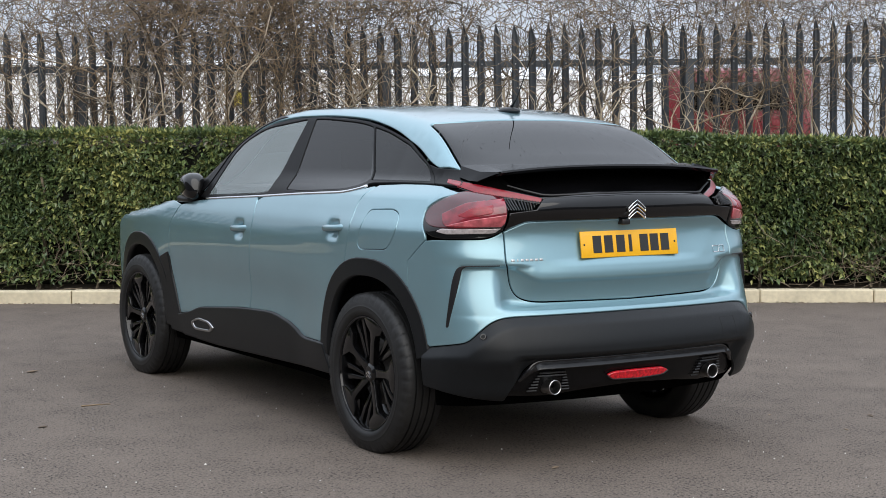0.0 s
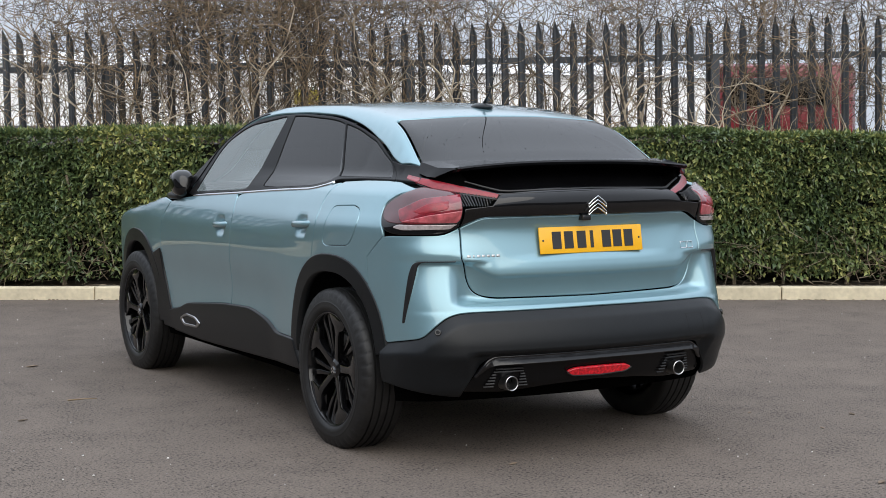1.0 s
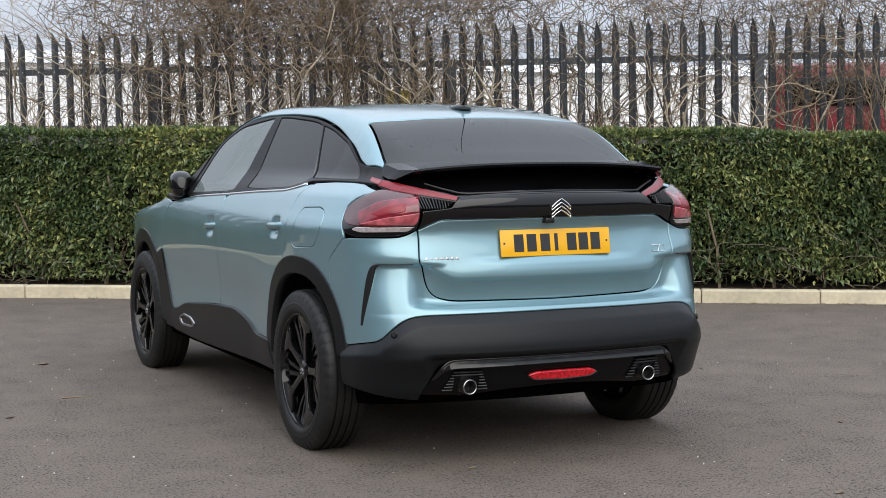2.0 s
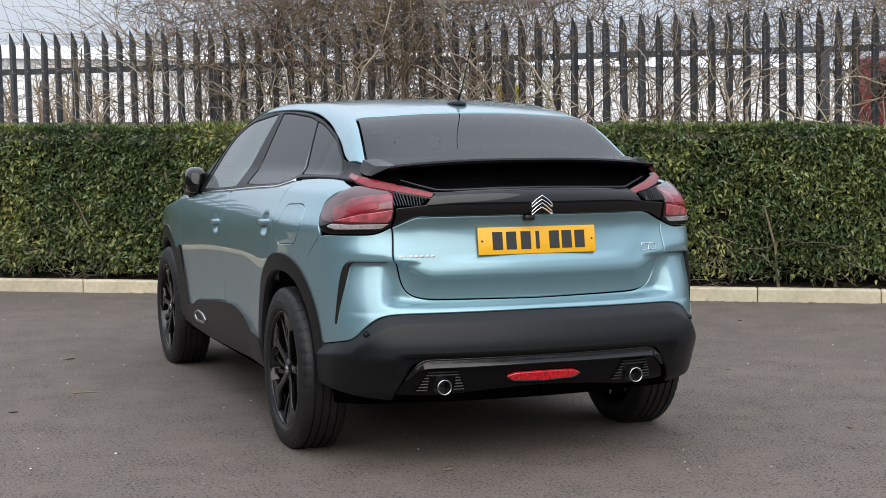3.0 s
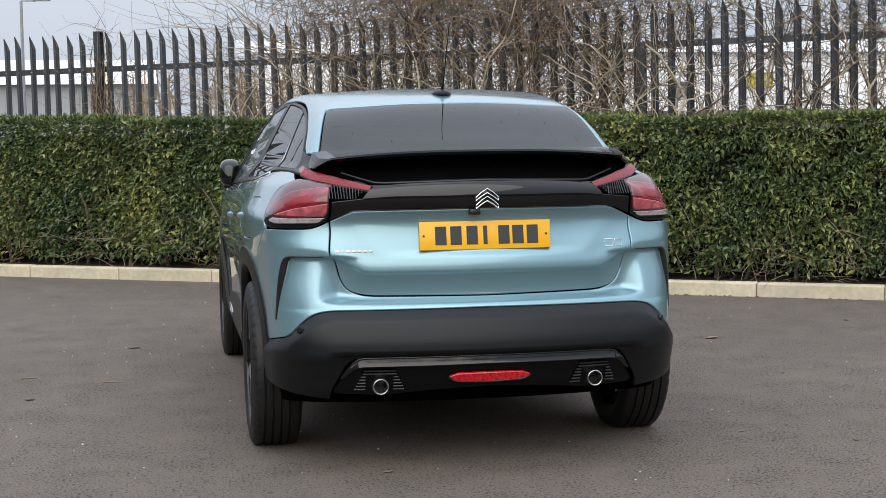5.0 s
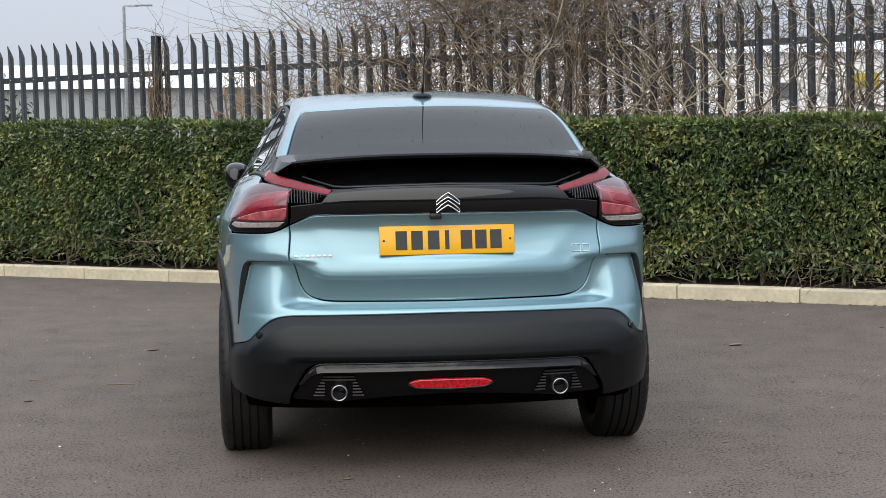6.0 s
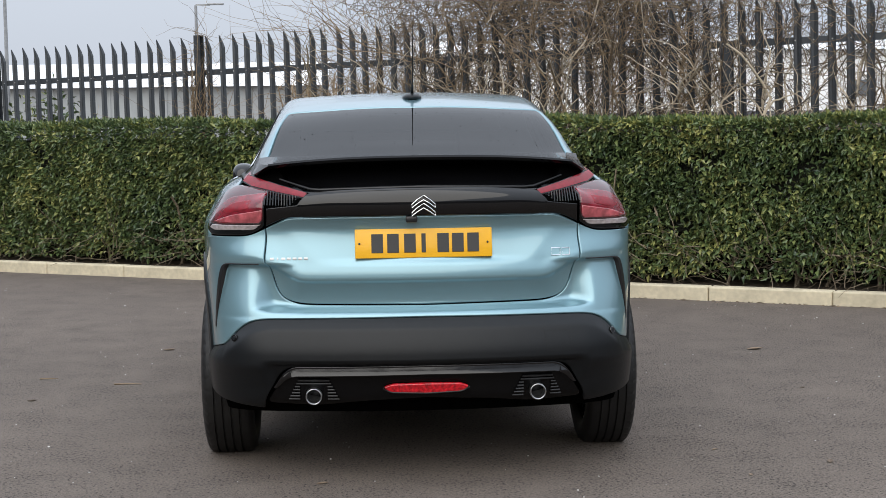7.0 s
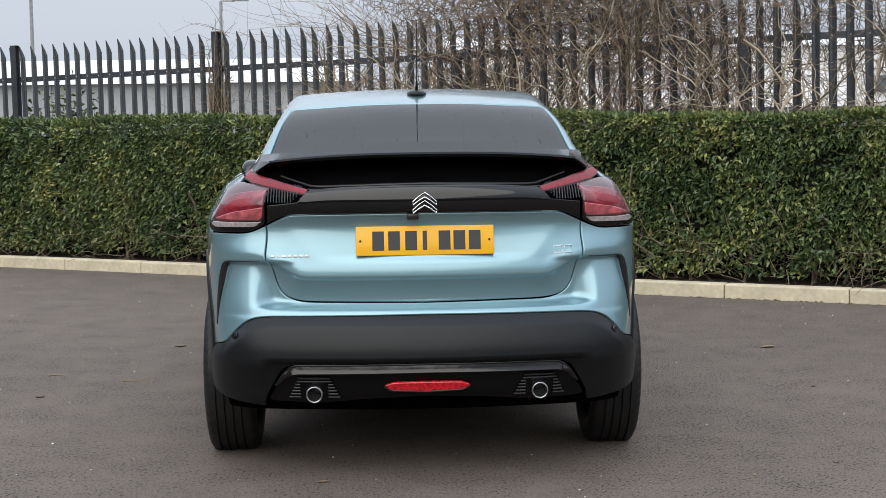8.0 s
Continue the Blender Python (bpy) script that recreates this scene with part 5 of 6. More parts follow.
LAMP = [(0.634, 0.976, 0.0), (0.668, 0.955, 0.03), (0.70, 0.945, 0.03), (0.875, 0.942, 0.03), (0.934, 0.960, 0.03), (0.962, 1.010, 0.04), (0.960, 1.064, 0.04), (0.89, 1.104, 0.05),
        (0.795, 1.136, 0.02), (0.74, 1.130, 0.02), (0.632, 1.112, 0.005), (0.620, 1.09, 0.02), (0.610, 1.05, 0.02), (0.618, 1.01, 0.02)]
for mirrored in (False, True):
    lamp_body = panel("tail_lamp", LAMP, GLOSS_BLACK, car, gap=0.004, lift=0.004, step=0.02, r=0.0, mirror=mirrored, label="red and clear tail lamp in a black housing")
    panel("lens", [(0.637, 0.994, 0.0), (0.80, 0.984, 0.02), (0.915, 0.990, 0.03), (0.950, 1.016, 0.03), (0.948, 1.058, 0.04), (0.885, 1.096, 0.04), (0.795, 1.132, 0.02), (0.634, 1.108, 0.004), (0.623, 1.09, 0.02), (0.613, 1.05, 0.02), (0.622, 1.01, 0.02)],
          RED_DARK, lamp_body, gap=0.0, lift=0.007, deep=0.006, step=0.02, r=0.0, mirror=mirrored)
    panel("lens", [(0.639, 0.998, 0.0), (0.78, 0.990, 0.01), (0.850, 0.992, 0.02), (0.868, 1.040, 0.01), (0.77, 1.086, 0.02), (0.634, 1.102, 0.004), (0.624, 1.09, 0.02), (0.615, 1.05, 0.02), (0.624, 1.01, 0.02)], RED_PALE, lamp_body, gap=0.0, lift=0.010, deep=0.005, step=0.02,
          r=0.0, mirror=mirrored, label="lighter red lens facet")
    panel("lens", [(0.640, 0.998, 0.0), (0.846, 0.994, 0.01), (0.735, 1.024, 0.02), (0.618, 1.044, 0.0), (0.626, 1.01, 0.02)], RED_PINK, lamp_body, gap=0.0, lift=0.0125, deep=0.004, step=0.02, r=0.0,
          mirror=mirrored, label="pale pink lens facet")
    panel("lens", [(0.665, 1.046, 0.01), (0.768, 1.026, 0.01), (0.800, 1.036, 0.01), (0.745, 1.066, 0.015), (0.665, 1.076, 0.01)], RED, lamp_body, gap=0.0, lift=0.0112, deep=0.004, step=0.02, r=0.0,
          mirror=mirrored, label="smoky lens facet")
    panel("reversing_lens", [(0.640, 0.989, 0.0), (0.668, 0.968, 0.01), (0.84, 0.962, 0.01), (0.885, 0.972, 0.01), (0.86, 0.984, 0.01), (0.78, 0.984, 0.01)], CLEAR_LENS, lamp_body, gap=0.0, lift=0.009, deep=0.005, step=0.02,
          r=0.0, mirror=mirrored, label="clear reversing lens")
    sx = -1 if mirrored else 1
    low = [(0.450, 0.146, 1.090), (0.558, 0.222, 1.110), (0.656, 0.315, 1.131), (0.692, 0.368, 1.150)]
    top = [(0.438, 0.152, 1.106), (0.545, 0.230, 1.134), (0.632, 0.322, 1.160), (0.672, 0.380, 1.171)]
    for name, mat, shift, grow in (("light_strip", RED, 0.0, 0.0), ("strip_housing", GLOSS_BLACK, 0.004, 0.006)):
        bm = bmesh.new()
        rows = []
        for (x0, y0, z0), (x1, y1, z1) in zip(low, top):
            rows.append([bm.verts.new(p) for p in ((sx * x0, y0 + shift, z0 - grow), (sx * (x0 + x1) / 2, (y0 + y1) / 2 + shift - 0.004, (z0 + z1) / 2), (sx * x1, y1 + shift, z1 + grow * 0.4),
                                                   (sx * x1 * 0.97, y1 + 0.05, z1 - 0.002), (sx * x0 * 0.97, y0 + 0.07, z0 - grow))])
        for p, q in zip(rows, rows[1:]):
            for j in range(5):
                bm.faces.new((p[j], p[(j + 1) % 5], q[(j + 1) % 5], q[j]))
        bm.faces.new(rows[0])
        bm.faces.new(rows[-1])
        bmesh.ops.recalc_face_normals(bm, faces=bm.faces)
        part(name, bm, mat, car, "thin red light strip" if mat is RED else "")
    panel("light_strip", [(0.835, 1.168, 0.006), (0.925, 1.179, 0.006), (0.917, 1.163, 0.006), (0.830, 1.150, 0.006)], RED, car, gap=0.0, lift=0.006, deep=0.012, step=0.02, r=0.0, mirror=mirrored, label="thin red light strip")

# spoiler: a blade over the lower window
def spoiler():
    xs = np.linspace(-0.586, 0.586, 61)
    sec, rows = [], []
    for x in xs:
        t = abs(x) / 0.665
        yl = 0.190 + 0.10 * x * x
        zl = 1.241 - 0.036 * t ** 2.6
        yr, zr = 0.425 + 0.06 * x * x, 1.242 - 0.004 * t ** 4
        ring = [(yr, zr), (yr * 0.6 + yl * 0.4, zr * 0.6 + zl * 0.4 - 0.007), (yl + 0.03, zl - 0.002), (yl + 0.006, zl), (yl, zl - 0.007), (yl + 0.010, zl - 0.018),
                (yl + 0.06, zl - 0.026), (yr, zr - 0.05)]
        rows.append([(x, a, b) for a, b in ring])
    k = len(rows[0])
    v = [p for row in rows for p in row]
    f = []
    for i in range(len(rows) - 1):
        for j in range(k):
            a, b = i * k + j, i * k + (j + 1) % k
            f.append((a, b, b + k, a + k))
    f.append(tuple(range(k)))
    f.append(tuple(range(len(v) - k, len(v)))[::-1])
    return v, f

v, f = spoiler()
bm = bmesh.new()
vs = [bm.verts.new(p) for p in v]
for q in f:
    bm.faces.new([vs[i] for i in q])
bmesh.ops.recalc_face_normals(bm, faces=bm.faces)
part("spoiler", bm, BLADE_BLACK, car, "gloss black rear spoiler blade")

# black ends that close the hollow under the blade
for sx in (-1, 1):
    low = [(0.500, 0.200, 1.122), (0.548, 0.238, 1.137), (0.630, 0.335, 1.160), (0.648, 0.392, 1.170)]
    top = [(0.560, 0.300, 1.205), (0.580, 0.306, 1.200), (0.615, 0.355, 1.190), (0.625, 0.430, 1.200)]
    bm = bmesh.new()
    rows = [[bm.verts.new((sx * a, b, c)) for a, b, c in ((x0, y0, z0), ((x0 + x1) / 2, (y0 + y1) / 2, (z0 + z1) / 2), (x1, y1, z1), (x1 * 0.98, y1 + 0.05, z1), (x0 * 0.98, y0 + 0.06, z0))]
            for (x0, y0, z0), (x1, y1, z1) in zip(low, top)]
    for p, q in zip(rows, rows[1:]):
        for j in range(5):
            bm.faces.new((p[j], p[(j + 1) % 5], q[(j + 1) % 5], q[j]))
    bm.faces.new(rows[0])
    bm.faces.new(rows[-1])
    bmesh.ops.recalc_face_normals(bm, faces=bm.faces)
    part("spoiler_end", bm, VOID, car)
    # the blade's end, folded down to the light strip
    bm = bmesh.new()
    outer = [(0.632, 0.455, 1.236), (0.585, 0.400, 1.241), (0.566, 0.250, 1.218), (0.575, 0.222, 1.212), (0.596, 0.258, 1.203), (0.645, 0.317, 1.174), (0.655, 0.360, 1.176), (0.652, 0.440, 1.190)]
    inner = [(0.600, 0.455, 1.200), (0.580, 0.400, 1.215), (0.560, 0.262, 1.205), (0.567, 0.236, 1.204), (0.584, 0.272, 1.192), (0.622, 0.330, 1.166), (0.628, 0.366, 1.160), (0.610, 0.440, 1.170)]
    po, pi = [bm.verts.new((sx * a, b, c)) for a, b, c in outer], [bm.verts.new((sx * a, b, c)) for a, b, c in inner]
    mo = bm.verts.new((sx * 0.622, 0.330, 1.213))
    mi = bm.verts.new((sx * 0.600, 0.345, 1.190))
    for j in range(8):
        i = (j + 1) % 8
        bm.faces.new((po[j], po[i], mo))
        bm.faces.new((pi[i], pi[j], mi))
        bm.faces.new((po[i], po[j], pi[j], pi[i]))
    bmesh.ops.recalc_face_normals(bm, faces=bm.faces)
    part("spoiler_tip", bm, BLADE_BLACK, car)
# raised lip under the hollow
bm = bmesh.new()
lip = [(-0.543, 0.246, 1.157), (-0.48, 0.208, 1.136), (-0.424, 0.166, 1.119), (-0.39, 0.150, 1.117), (0, 0.122, 1.124), (0.39, 0.150, 1.117), (0.424, 0.166, 1.119), (0.48, 0.208, 1.136), (0.543, 0.246, 1.157)]
bmesh_tube(bm, lip, [0.003, 0.004, 0.005, 0.005, 0.005, 0.005, 0.005, 0.004, 0.003], 8)
part("window_lip", bm, SATIN_BLACK, car)

# wheels
def wheel(sx, yc):
    m = Matrix.Translation((0, yc, 0.337)) @ Matrix.Diagonal((sx, 1, 1, 1)) @ Matrix.Translation((0.016, 0, 0)) @ Matrix.Rotation(0.3 * yc, 4, "X")
    bm = bmesh.new()
    lathe(bm, [(0.690, 0.222), (0.70, 0.234), (0.85, 0.237), (0.860, 0.242), (0.862, 0.248), (0.850, 0.246)], 72)
    bmesh.ops.transform(bm, matrix=m, verts=bm.verts)
    rim = part("wheel", bm, RIM_BLACK, car, "gloss black alloy wheel")
    bm = bmesh.new()
    prof = [(0.690, 0.246), (0.672, 0.266), (0.666, 0.298), (0.674, 0.331), (0.684, 0.345)]
    for g in range(5):
        x0 = 0.690 + 0.0335 * g
        prof += [(x0 + 0.002, 0.3510 if g else 0.3485), (x0 + 0.026, 0.3520 if g < 4 else 0.3485)]
        if g < 4:
            prof += [(x0 + 0.0275, 0.343), (x0 + 0.0325, 0.343)]
    prof += [(0.860, 0.341), (0.868, 0.327), (0.871, 0.308), (0.8725, 0.305), (0.8725, 0.296), (0.875, 0.292), (0.874, 0.276), (0.8745, 0.273), (0.871, 0.262), (0.866, 0.254), (0.860, 0.2485)]
    lathe(bm, prof, 220)
    bm.verts.ensure_lookup_table()
    k = len(prof)
    for i in range(0, 220, 5):
        for j, (px, pr) in enumerate(prof):
            if px > 0.852 and pr > 0.322:
                w = bm.verts[i * k + j]
                w.co.y, w.co.z = w.co.y * (1 - 0.007 / pr), w.co.z * (1 - 0.007 / pr)
    bmesh.ops.transform(bm, matrix=m, verts=bm.verts)
    for w in bm.verts:
        # the tyre stands flat on the tarmac
        w.co.z = max(w.co.z, 0.001)
    bmesh.ops.recalc_face_normals(bm, faces=bm.faces)
    part("tyre", bm, RUBBER, rim, "black rubber tyre with grooved tread")
    for i in range(5):
        rot = Matrix.Rotation(2 * math.pi * i / 5, 4, "X")
        bm = bmesh.new()

        def blade(pts, x_hub, x_rim, thick):
            """A flat arm from (angle, r) corners, dished towards the hub."""
            top, low = [], []
            for a, r in pts:
                xx = x_hub + (x_rim - x_hub) * min(1, max(0, (r - 0.05) / 0.18))
                yy, zz = r * math.sin(radians(a)), r * math.cos(radians(a))
                top.append(bm.verts.new((xx, yy, zz)))
                low.append(bm.verts.new((xx - thick, yy * 0.99, zz * 0.99)))
            bm.faces.new(top)
            bm.faces.new(low[::-1])
            k = len(top)
            for j in range(k):
                bm.faces.new((top[j], low[j], low[(j + 1) % k], top[(j + 1) % k]))

        blade([(-27, 0.042), (-12, 0.075), (-5.5, 0.150), (-7, 0.178), (-18, 0.208), (-19, 0.242), (-6, 0.2425), (7, 0.2425), (20, 0.242), (17, 0.214), (8, 0.182), (6.5, 0.150), (14, 0.075), (29, 0.042)], 0.842, 0.858, 0.030)
        for j in range(2):
            a0 = 31 + 14 * j
            blade([(a0 + 7, 0.080), (a0 - 4, 0.170), (a0 - 5, 0.239), (a0 + 1.5, 0.239), (a0 + 3, 0.170), (a0 + 18, 0.080)], 0.824, 0.844, 0.022)
        bmesh.ops.recalc_face_normals(bm, faces=bm.faces)
        e = [e for e in bm.edges if e.calc_face_angle(0) > 1.0]
        bmesh.ops.bevel(bm, geom=e, offset=0.0025, segments=2, profile=0.5, affect="EDGES")
        bmesh.ops.transform(bm, matrix=m @ rot, verts=bm.verts)
        part("spoke", bm, RIM_BLACK, rim)
    bm = bmesh.new()
    lathe(bm, [(0.80, 0.046), (0.840, 0.044), (0.846, 0.034), (0.849, 0.030), (0.850, 0.0)], 32)
    bmesh.ops.transform(bm, matrix=m, verts=bm.verts)
    part("hub_cap", bm, RIM_BLACK, rim)
    bm = bmesh.new()
    lathe(bm, [(0.856, 0.2435), (0.8635, 0.2445), (0.8645, 0.2475), (0.860, 0.2485)], 72)
    bmesh.ops.transform(bm, matrix=m, verts=bm.verts)
    part("rim_edge", bm, RIM_LIP, rim, "thin polished rim edge")
    bm = bmesh.new()
    for dz in (0.0, 0.014):
        for sg in (-1, 1):
            box(bm, (0.849, -0.001, -0.003), (0.853, 0.019, 0.003), 0.0, Matrix.Translation((0, 0, 0.006 - dz)) @ Matrix.Rotation(radians(90 - sg * 90), 4, "X") @ Matrix.Rotation(radians(-35 * sg), 4, "X"))
    bmesh.ops.transform(bm, matrix=Matrix.Translation((0, yc, 0.337)) @ Matrix.Diagonal((sx, 1, 1, 1)) @ Matrix.Translation((0.016, 0, 0)), verts=bm.verts)
    part("hub_emblem", bm, CHROME, rim, smooth=False)
    bm = bmesh.new()
    lathe(bm, [(0.78, 0.14), (0.792, 0.14), (0.792, 0.05)], 48)
    box(bm, (0.74, -0.06, 0.08), (0.80, 0.06, 0.15), 0.01)
    bmesh.ops.transform(bm, matrix=m, verts=bm.verts)
    part("brake_disc", bm, DISC, rim)


for wy in (0.83, 3.50):
    for sx in (-1, 1):
        wheel(sx, wy)

# door mirrors, folded in
for sx in (-1, 1):
    bm = bmesh.new()
    bmesh.ops.create_uvsphere(bm, u_segments=32, v_segments=18, radius=1)
    for w in bm.verts:
        x, y, z = w.co
        sq = lambda t, p: math.copysign(abs(t) ** p, t)
        w.co = (sq(x, 0.75) * 0.062, sq(y, 0.72) * 0.122 * (1 - 0.18 * z), sq(z, 0.74) * 0.070 * (1 - 0.25 * y))
    bmesh.ops.rotate(bm, cent=(0, 0, 0), matrix=Matrix.Rotation(radians(10), 3, "Z"), verts=bm.verts)
    bmesh.ops.translate(bm, vec=(0.848, 2.79, 1.100), verts=bm.verts)
    bmesh.ops.scale(bm, vec=(sx, 1, 1), verts=bm.verts)
    bmesh.ops.recalc_face_normals(bm, faces=bm.faces)
    mir = part("door_mirror", bm, GLOSS_BLACK, car, "gloss black door mirror folded against the window")
    bm = bmesh.new()
    box(bm, (0.80, 2.74, 1.012), (0.895, 2.90, 1.048), 0.015)
    bmesh.ops.scale(bm, vec=(sx, 1, 1), verts=bm.verts)
    bmesh.ops.recalc_face_normals(bm, faces=bm.faces)
    part("mirror_foot", bm, SATIN_BLACK, mir)

# door handles with their cups
for sy, zc in ((2.105, 0.905), (1.110, 0.953)):
    for sx in (-1, 1):
        bm = bmesh.new()
        pts = [(0.870, sy + 0.100, zc - 0.006), (0.886, sy + 0.078, zc - 0.003), (0.893, sy + 0.03, zc), (0.893, sy - 0.04, zc + 0.003), (0.886, sy - 0.080, zc + 0.006), (0.870, sy - 0.100, zc + 0.007)]
        vv, ff = tube_rows(pts, [0.013, 0.015, 0.015, 0.015, 0.015, 0.013], 12)
        vs = [bm.verts.new((p[0] * 1.0 * sx, p[1], p[2])) for p in vv]
        for q in ff:
            bm.faces.new([vs[i] for i in q])
        bmesh.ops.recalc_face_normals(bm, faces=bm.faces)
        h = part("door_handle", bm, PAINT, car, "body-coloured pull handle over a pressed cup")

# aerial on the roof
bm = bmesh.new()
zr = float(top_point([0.0], [1.02])[0][2])
bmesh.ops.create_uvsphere(bm, u_segments=24, v_segments=12, radius=1)
bmesh.ops.scale(bm, vec=(0.042, 0.075, 0.020), verts=bm.verts)
bmesh.ops.translate(bm, vec=(0, 1.02, zr + 0.002), verts=bm.verts)
aerial = part("aerial", bm, PLASTIC, car, "black whip aerial on a low base")
bm = bmesh.new()
bmesh_tube(bm, [(0, 1.01, zr + 0.01), (0, 0.955, zr + 0.06), (0, 0.81, zr + 0.30)], [0.009, 0.0028, 0.0014], 8)
part("mast", bm, PLASTIC, aerial)

# number plate
YP = 0.126
bm = bmesh.new()
box(bm, (-0.26, -0.006, -0.0555), (0.26, 0.002, 0.0555), 0.003)
PL = Matrix.Translation((0, YP, 0.910)) @ Matrix.Rotation(radians(-9), 4, "X")
bmesh.ops.transform(bm, matrix=PL, verts=bm.verts)
plate = part("number_plate", bm, PLATE, car, "yellow rear number plate with black characters")
for x in (-0.176, -0.116, -0.052, 0.0, 0.074, 0.130, 0.188):
    bm = bmesh.new()
    w = 0.008 if x == 0.0 else 0.022
    box(bm, (x - w, -0.0085, -0.036), (x + w, -0.005, 0.036), 0.001)
    bmesh.ops.transform(bm, matrix=PL, verts=bm.verts)
    part("character_bar", bm, INK, plate, smooth=False)
for x in (-0.243, 0.243):
    bm = bmesh.new()
    bmesh.ops.create_uvsphere(bm, u_segments=10, v_segments=6, radius=0.0045)
    bmesh.ops.transform(bm, matrix=PL @ Matrix.Translation((x, -0.006, 0)), verts=bm.verts)
    part("plate_screw", bm, INK, plate)

# emblem: two stacked chevrons, and plain badge bars
bm = bmesh.new()
for z0 in (1.0925, 1.062):
    ring = [(0, 0), (0.024, -0.016), (0.044, -0.034), (0.044, -0.047), (0.024, -0.031), (0, -0.017), (-0.024, -0.031), (-0.044, -0.047), (-0.044, -0.034), (-0.024, -0.016)]
    bmesh_tube(bm, [(x, 0.0775, z0 + z) for x, z in ring], [0.0028] * 10, 8, True)
part("emblem", bm, CHROME, car, "chrome double chevron emblem")

# exhausts
for sx in (-1, 1):
    bm = bmesh.new()
    lathe(bm, [(0.0, 0.026), (0.09, 0.026), (0.092, 0.0285), (0.09, 0.031), (0.0, 0.031)], 32)
    bmesh.ops.transform(bm, matrix=Matrix.Translation((sx * 0.425, 0.16, 0.340)) @ Matrix.Rotation(radians(-90), 4, "Z"), verts=bm.verts)
    ex = part("exhaust_tip", bm, STEEL, car, "round steel exhaust tip")
    bm = bmesh.new()
    lathe(bm, [(0.0, 0.0), (0.0, 0.027)], 24)
    bmesh.ops.transform(bm, matrix=Matrix.Translation((sx * 0.425, 0.12, 0.340)) @ Matrix.Rotation(radians(-90), 4, "Z"), verts=bm.verts)
    part("pipe", bm, DARK, ex)

# air slits at the corners of the bumper; their thin upper arm paints the fold's shadow
POCKET[0] = 0.0
sides("slit_and_fold_shadow", [(0.640, 0.8345, 0.0), (0.640, 0.8385, 0.0), (0.772, 0.8385, 0.02), (0.798, 0.828, 0.02), (0.812, 0.785, 0.03), (0.834, 0.625, 0.01), (0.838, 0.585, 0.006), (0.826, 0.587, 0.006), (0.802, 0.70, 0.04),
                   (0.786, 0.790, 0.03), (0.780, 0.822, 0.02), (0.765, 0.834, 0.02)], SATIN_BLACK, car, gap=0.0, lift=0.0025, deep=0.020, step=0.012, r=0.0)
POCKET[0] = 0.016


def on_tail(x, z, lift):
    """Place and outward way on the tail."""
    q = solve(np.array([[x, YC, z]]), np.array([[0.0, -1.0, 0.0]]), 1.5)
    n = body_normal(q)
    return Vector((q + n * lift)[0]), Vector(n[0])


def on_side(y, z, lift, sx):
    q = solve(np.array([[0.0, y, z]]), np.array([[1.0, 0.0, 0.0]]), 1.5)
    n = body_normal(q)
    p, n = (q + n * lift)[0], n[0]
    return Vector((sx * p[0], p[1], p[2])), Vector((sx * n[0], n[1], n[2]))


def disc(name, at, way, r, thick, mat, parent, label=""):
    bm = bmesh.new()
    lathe(bm, [(-thick, r), (thick * 0.5, r), (thick, r * 0.86), (thick, 0.0)], 24)
    bmesh.ops.transform(bm, matrix=Matrix.Translation(at) @ way.to_track_quat("X", "Z").to_matrix().to_4x4(), verts=bm.verts)
    return part(name, bm, mat, parent, label)


for x in (-0.716, 0.716):
    at, way = on_tail(x, 0.557, 0.0)
    at = at + way * (float(bumper_form(np.array([0.9 * math.atan2(abs(at.x), YC - at.y)]), np.array([0.557]))[0]) + 0.004)
    sn = disc("parking_sensor", at, way, 0.0135, 0.005, GLOSS_BLACK, car, "round black parking sensor")
    disc("sensor_face", at + way * 0.004, way, 0.008, 0.002, PLASTIC, sn)
for sx in (-1, 1):
    at, way = on_side(0.47, 0.640, 0.001, sx)
    disc("parking_sensor", at, way, 0.010, 0.001, PAINT, car)

# rear camera under the tail panel
at, way = on_tail(-0.045, 1.004, 0.006)
bm = bmesh.new()
box(bm, (-0.022, -0.02, -0.010), (0.022, 0.016, 0.014), 0.005, Matrix.Translation(at))
part("rear_camera", bm, SATIN_BLACK, car, "small black rear camera housing")

# towing eye cover, a square drawn by its gap
grooves = [[(0.445, 0.570), (0.530, 0.570), (0.530, 0.5685), (0.445, 0.5685)], [(0.445, 0.497), (0.530, 0.497), (0.530, 0.4985), (0.445, 0.4985)],
           [(0.445, 0.570), (0.4465, 0.570), (0.4465, 0.497), (0.445, 0.497)], [(0.530, 0.570), (0.5285, 0.570), (0.5285, 0.497), (0.530, 0.497)]]
for g in grooves:
    panel("cover_joint", g, DARK, car, gap=0.0, deep=0.002, r=0.0, step=0.02, soft=0.0002, swell=lambda s, z: bumper_form(s, z) + 0.0006)

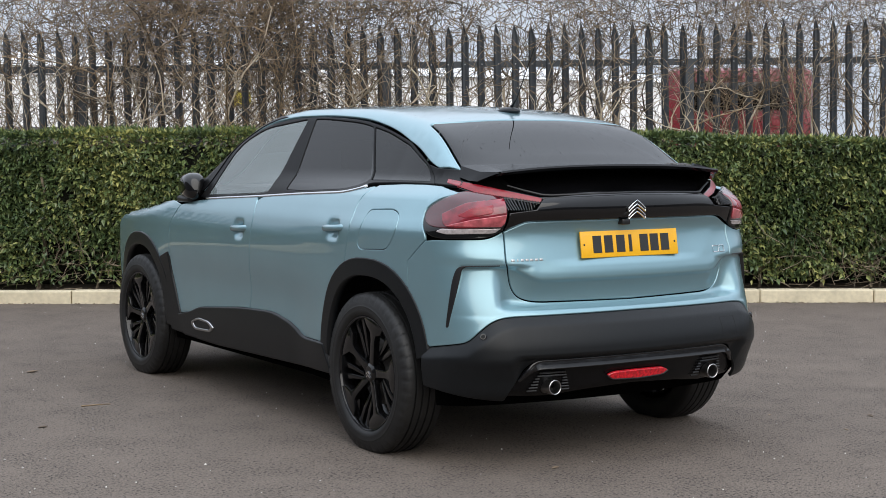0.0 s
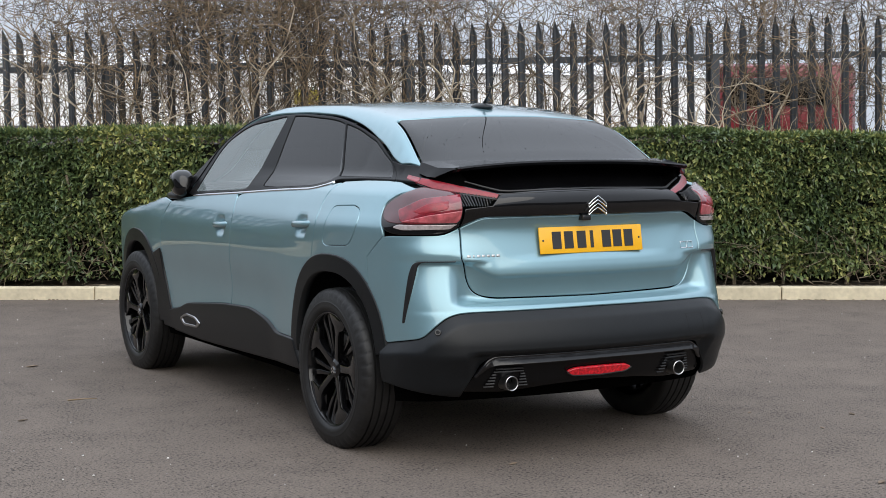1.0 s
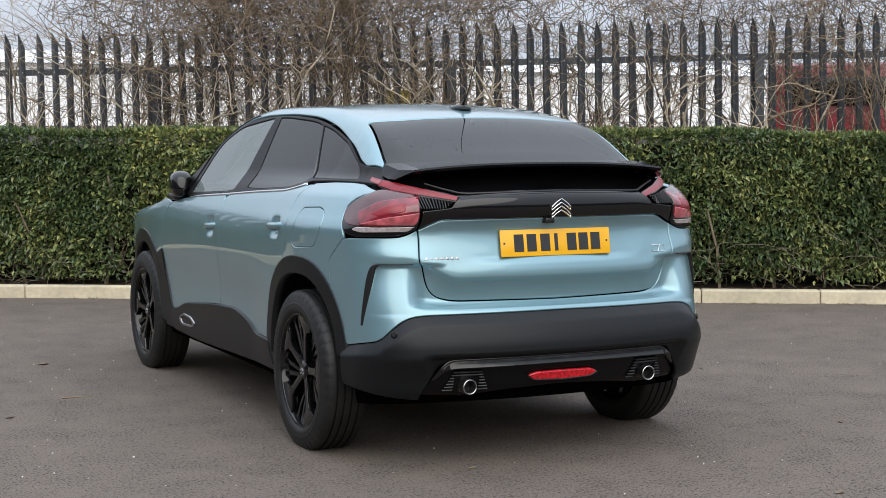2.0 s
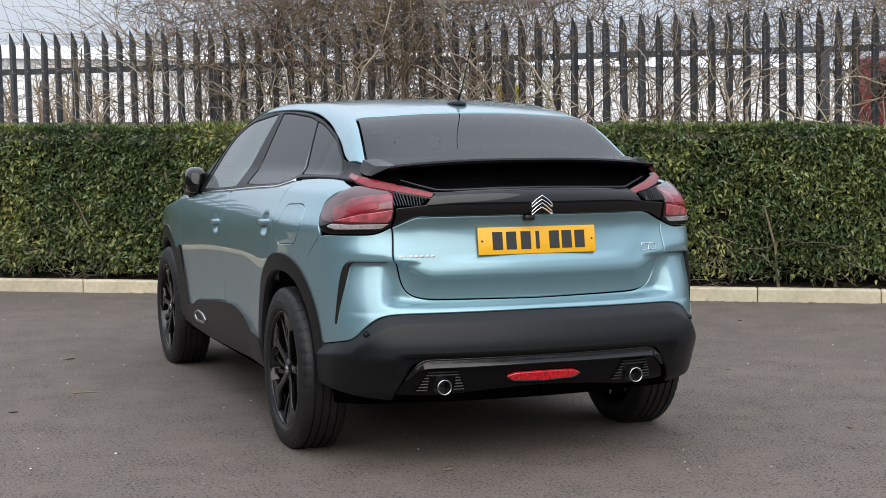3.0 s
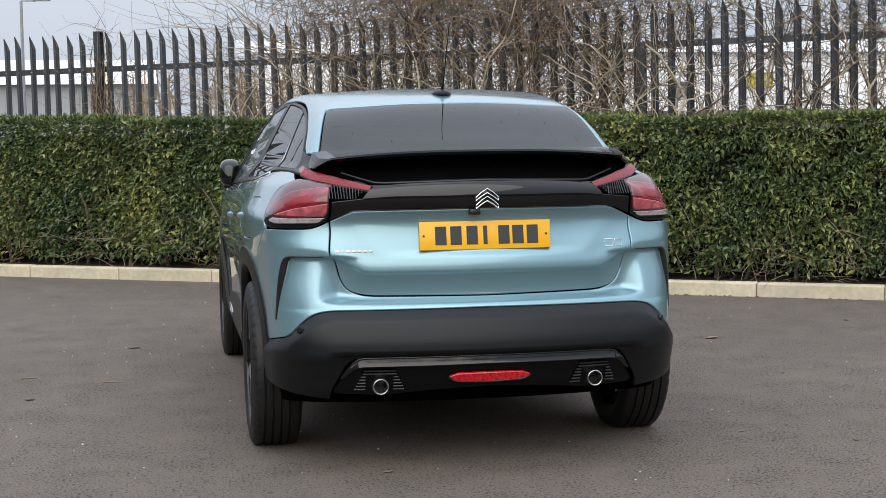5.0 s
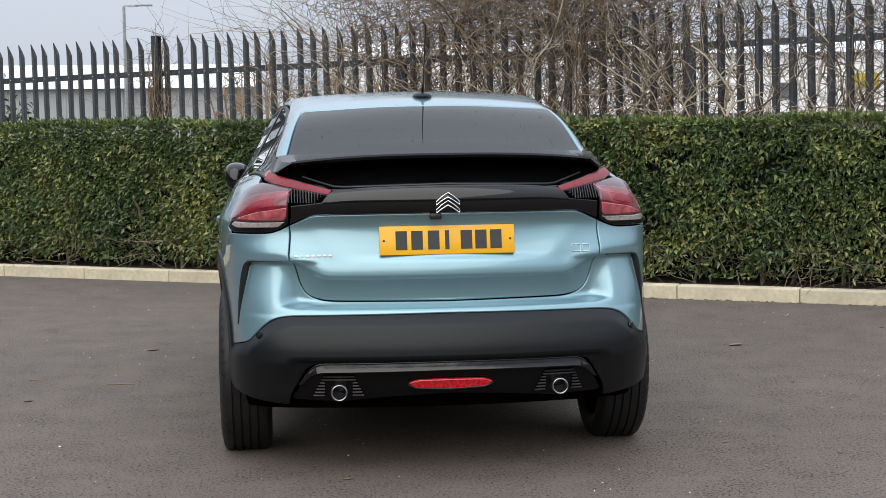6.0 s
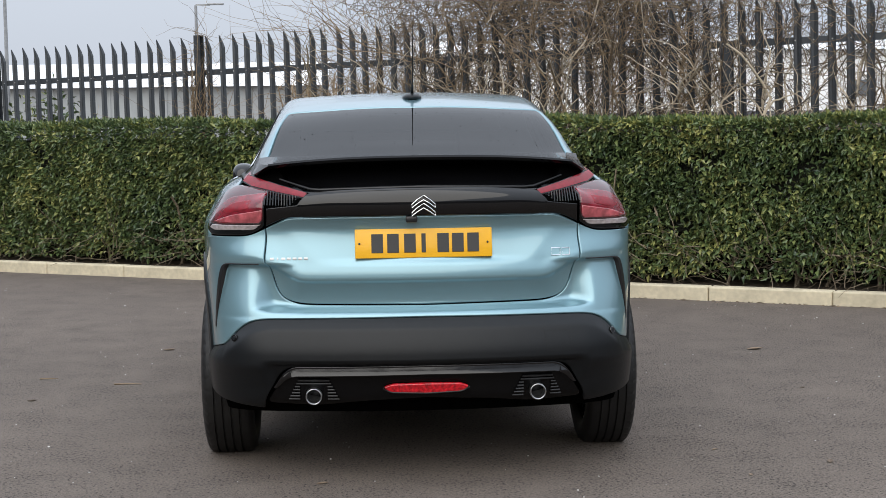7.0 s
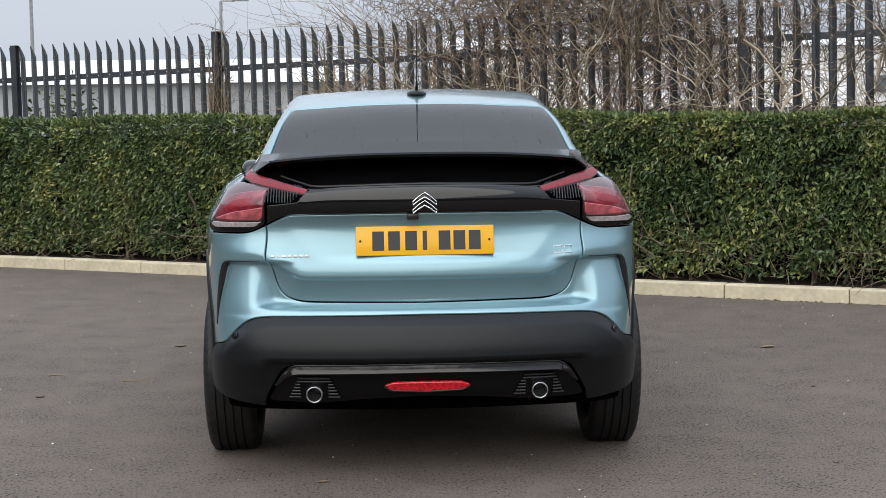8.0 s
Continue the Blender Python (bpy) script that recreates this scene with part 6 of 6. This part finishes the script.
# ribs beside the tail lamps and round the exhausts
for sx in (-1, 1):
    for i in range(13):
        x = 0.468 + 0.0108 * i
        top = 1.090 + (x - 0.468) * 0.15
        low = 1.086 - 0.027 * min(1, (x - 0.468) / 0.035)
        a, way = on_tail(x, low, 0.0065)
        b, _ = on_tail(x, top, 0.0065)
        bm = bmesh.new()
        bmesh_tube(bm, [a, (a + b) / 2 + way * 0.001, b], [0.0028] * 3, 6)
        bmesh.ops.scale(bm, vec=(sx, 1, 1), verts=bm.verts)
        bmesh.ops.recalc_face_normals(bm, faces=bm.faces)
        part("lamp_rib", bm, GLOSS_BLACK, car)
    for i in range(7):
        z = 0.325 + 0.0125 * i
        for lo, hi in ((0.330 + 0.006 * i, 0.372), (0.478, 0.520 - 0.006 * i)):
            if i > 4:
                hi, lo = (0.425, lo) if lo < 0.42 else (hi, 0.425)
            pts = [on_tail(x, z, 0.003)[0] for x in np.linspace(lo, hi, 4)]
            bm = bmesh.new()
            bmesh_tube(bm, pts, [0.0036] * 4, 6)
            bmesh.ops.scale(bm, vec=(sx, 1, 1), verts=bm.verts)
            bmesh.ops.recalc_face_normals(bm, faces=bm.faces)
            part("exhaust_rib", bm, SATIN_BLACK, car)

# badges as plain shapes
for i in range(7):
    x = -0.575 + 0.0215 * i
    at, way = on_tail(x, 0.857, 0.001)
    bm = bmesh.new()
    w = 0.003 if i == 1 else 0.0075
    box(bm, (-w, -0.0015, -0.0048), (w, 0.0015, 0.0048), 0.001, Matrix.Translation(at) @ (-way).to_track_quat("Y", "Z").to_matrix().to_4x4())
    part("badge_mark", bm, STEEL, car)
for x0, x1, z0, z1 in ((0.490, 0.524, 0.853, 0.880), (0.532, 0.560, 0.853, 0.880)):
    pts = [on_tail(x, z, 0.002)[0] for x, z in ((x0, z0), (x1, z0), (x1, z1), (x0, z1))]
    bm = bmesh.new()
    bmesh_tube(bm, pts, [0.0019] * 4, 6, True)
    part("badge_mark", bm, CHROME, car)

# cabin
bm = bmesh.new()
box(bm, (-0.72, 2.66, 0.70), (0.72, 2.98, 1.10), 0.03)
part("dashboard", bm, TRIM, car)
bm = bmesh.new()
ring = [(0.36 + 0.185 * math.cos(a), 2.50 + 0.06 * math.sin(a), 0.98 + 0.175 * math.sin(a)) for a in np.linspace(0, 2 * math.pi, 33)[:-1]]
bmesh_tube(bm, ring, [0.015] * 32, 8, True)
part("steering_wheel", bm, TRIM, car)
for x in (-0.36, 0.36):
    bm = bmesh.new()
    box(bm, (x - 0.25, 1.92, 0.45), (x + 0.25, 2.42, 0.62), 0.05)
    box(bm, (x - 0.24, -0.06, -0.32), (x + 0.24, 0.06, 0.32), 0.05, Matrix.Translation((0, 1.88, 0.87)) @ Matrix.Rotation(radians(16), 4, "X"))
    box(bm, (x - 0.12, 1.73, 1.19), (x + 0.12, 1.81, 1.34), 0.03)
    part("front_seat", bm, SEAT, car)
bm = bmesh.new()
box(bm, (-0.60, 0.98, 0.40), (0.60, 1.45, 0.60), 0.05)
box(bm, (-0.62, -0.06, -0.30), (0.62, 0.06, 0.30), 0.04, Matrix.Translation((0, 0.95, 0.83)) @ Matrix.Rotation(radians(18), 4, "X"))
part("rear_seat", bm, SEAT, car)
bm = bmesh.new()
box(bm, (-0.66, 0.42, 1.04), (0.66, 0.92, 1.07), 0.01)
part("parcel_shelf", bm, TRIM, car)

# rain drops on the glass and roof
DROP = material("water_drop", (0.004, 0.004, 0.004), 0.3, 0, 0.1, 20, spec=0.15)
heap = Heap()
k = 150
dx, dy = rng.uniform(-0.52, 0.52, k), rng.uniform(0.47, 1.25, k)
base = top_point(dx, dy)
wayn = body_normal(base)
for p, n in zip(base, wayn):
    r = rng.uniform(0.0010, 0.0023)
    a = np.cross(n, (1.0, 0, 0))
    a /= np.linalg.norm(a)
    b = np.cross(n, a)
    t = np.arange(6) * math.pi / 3
    ring = p + r * (np.cos(t)[:, None] * a + np.sin(t)[:, None] * b) - n * 0.001
    heap.add(np.concatenate([ring, [p + n * r * 0.6]]), [(i, (i + 1) % 6, 6) for i in range(6)])
tagged(under(heap.make("rain_drop_scatter", DROP), car, "scattered rain drops on the glass"), kind="stuff")
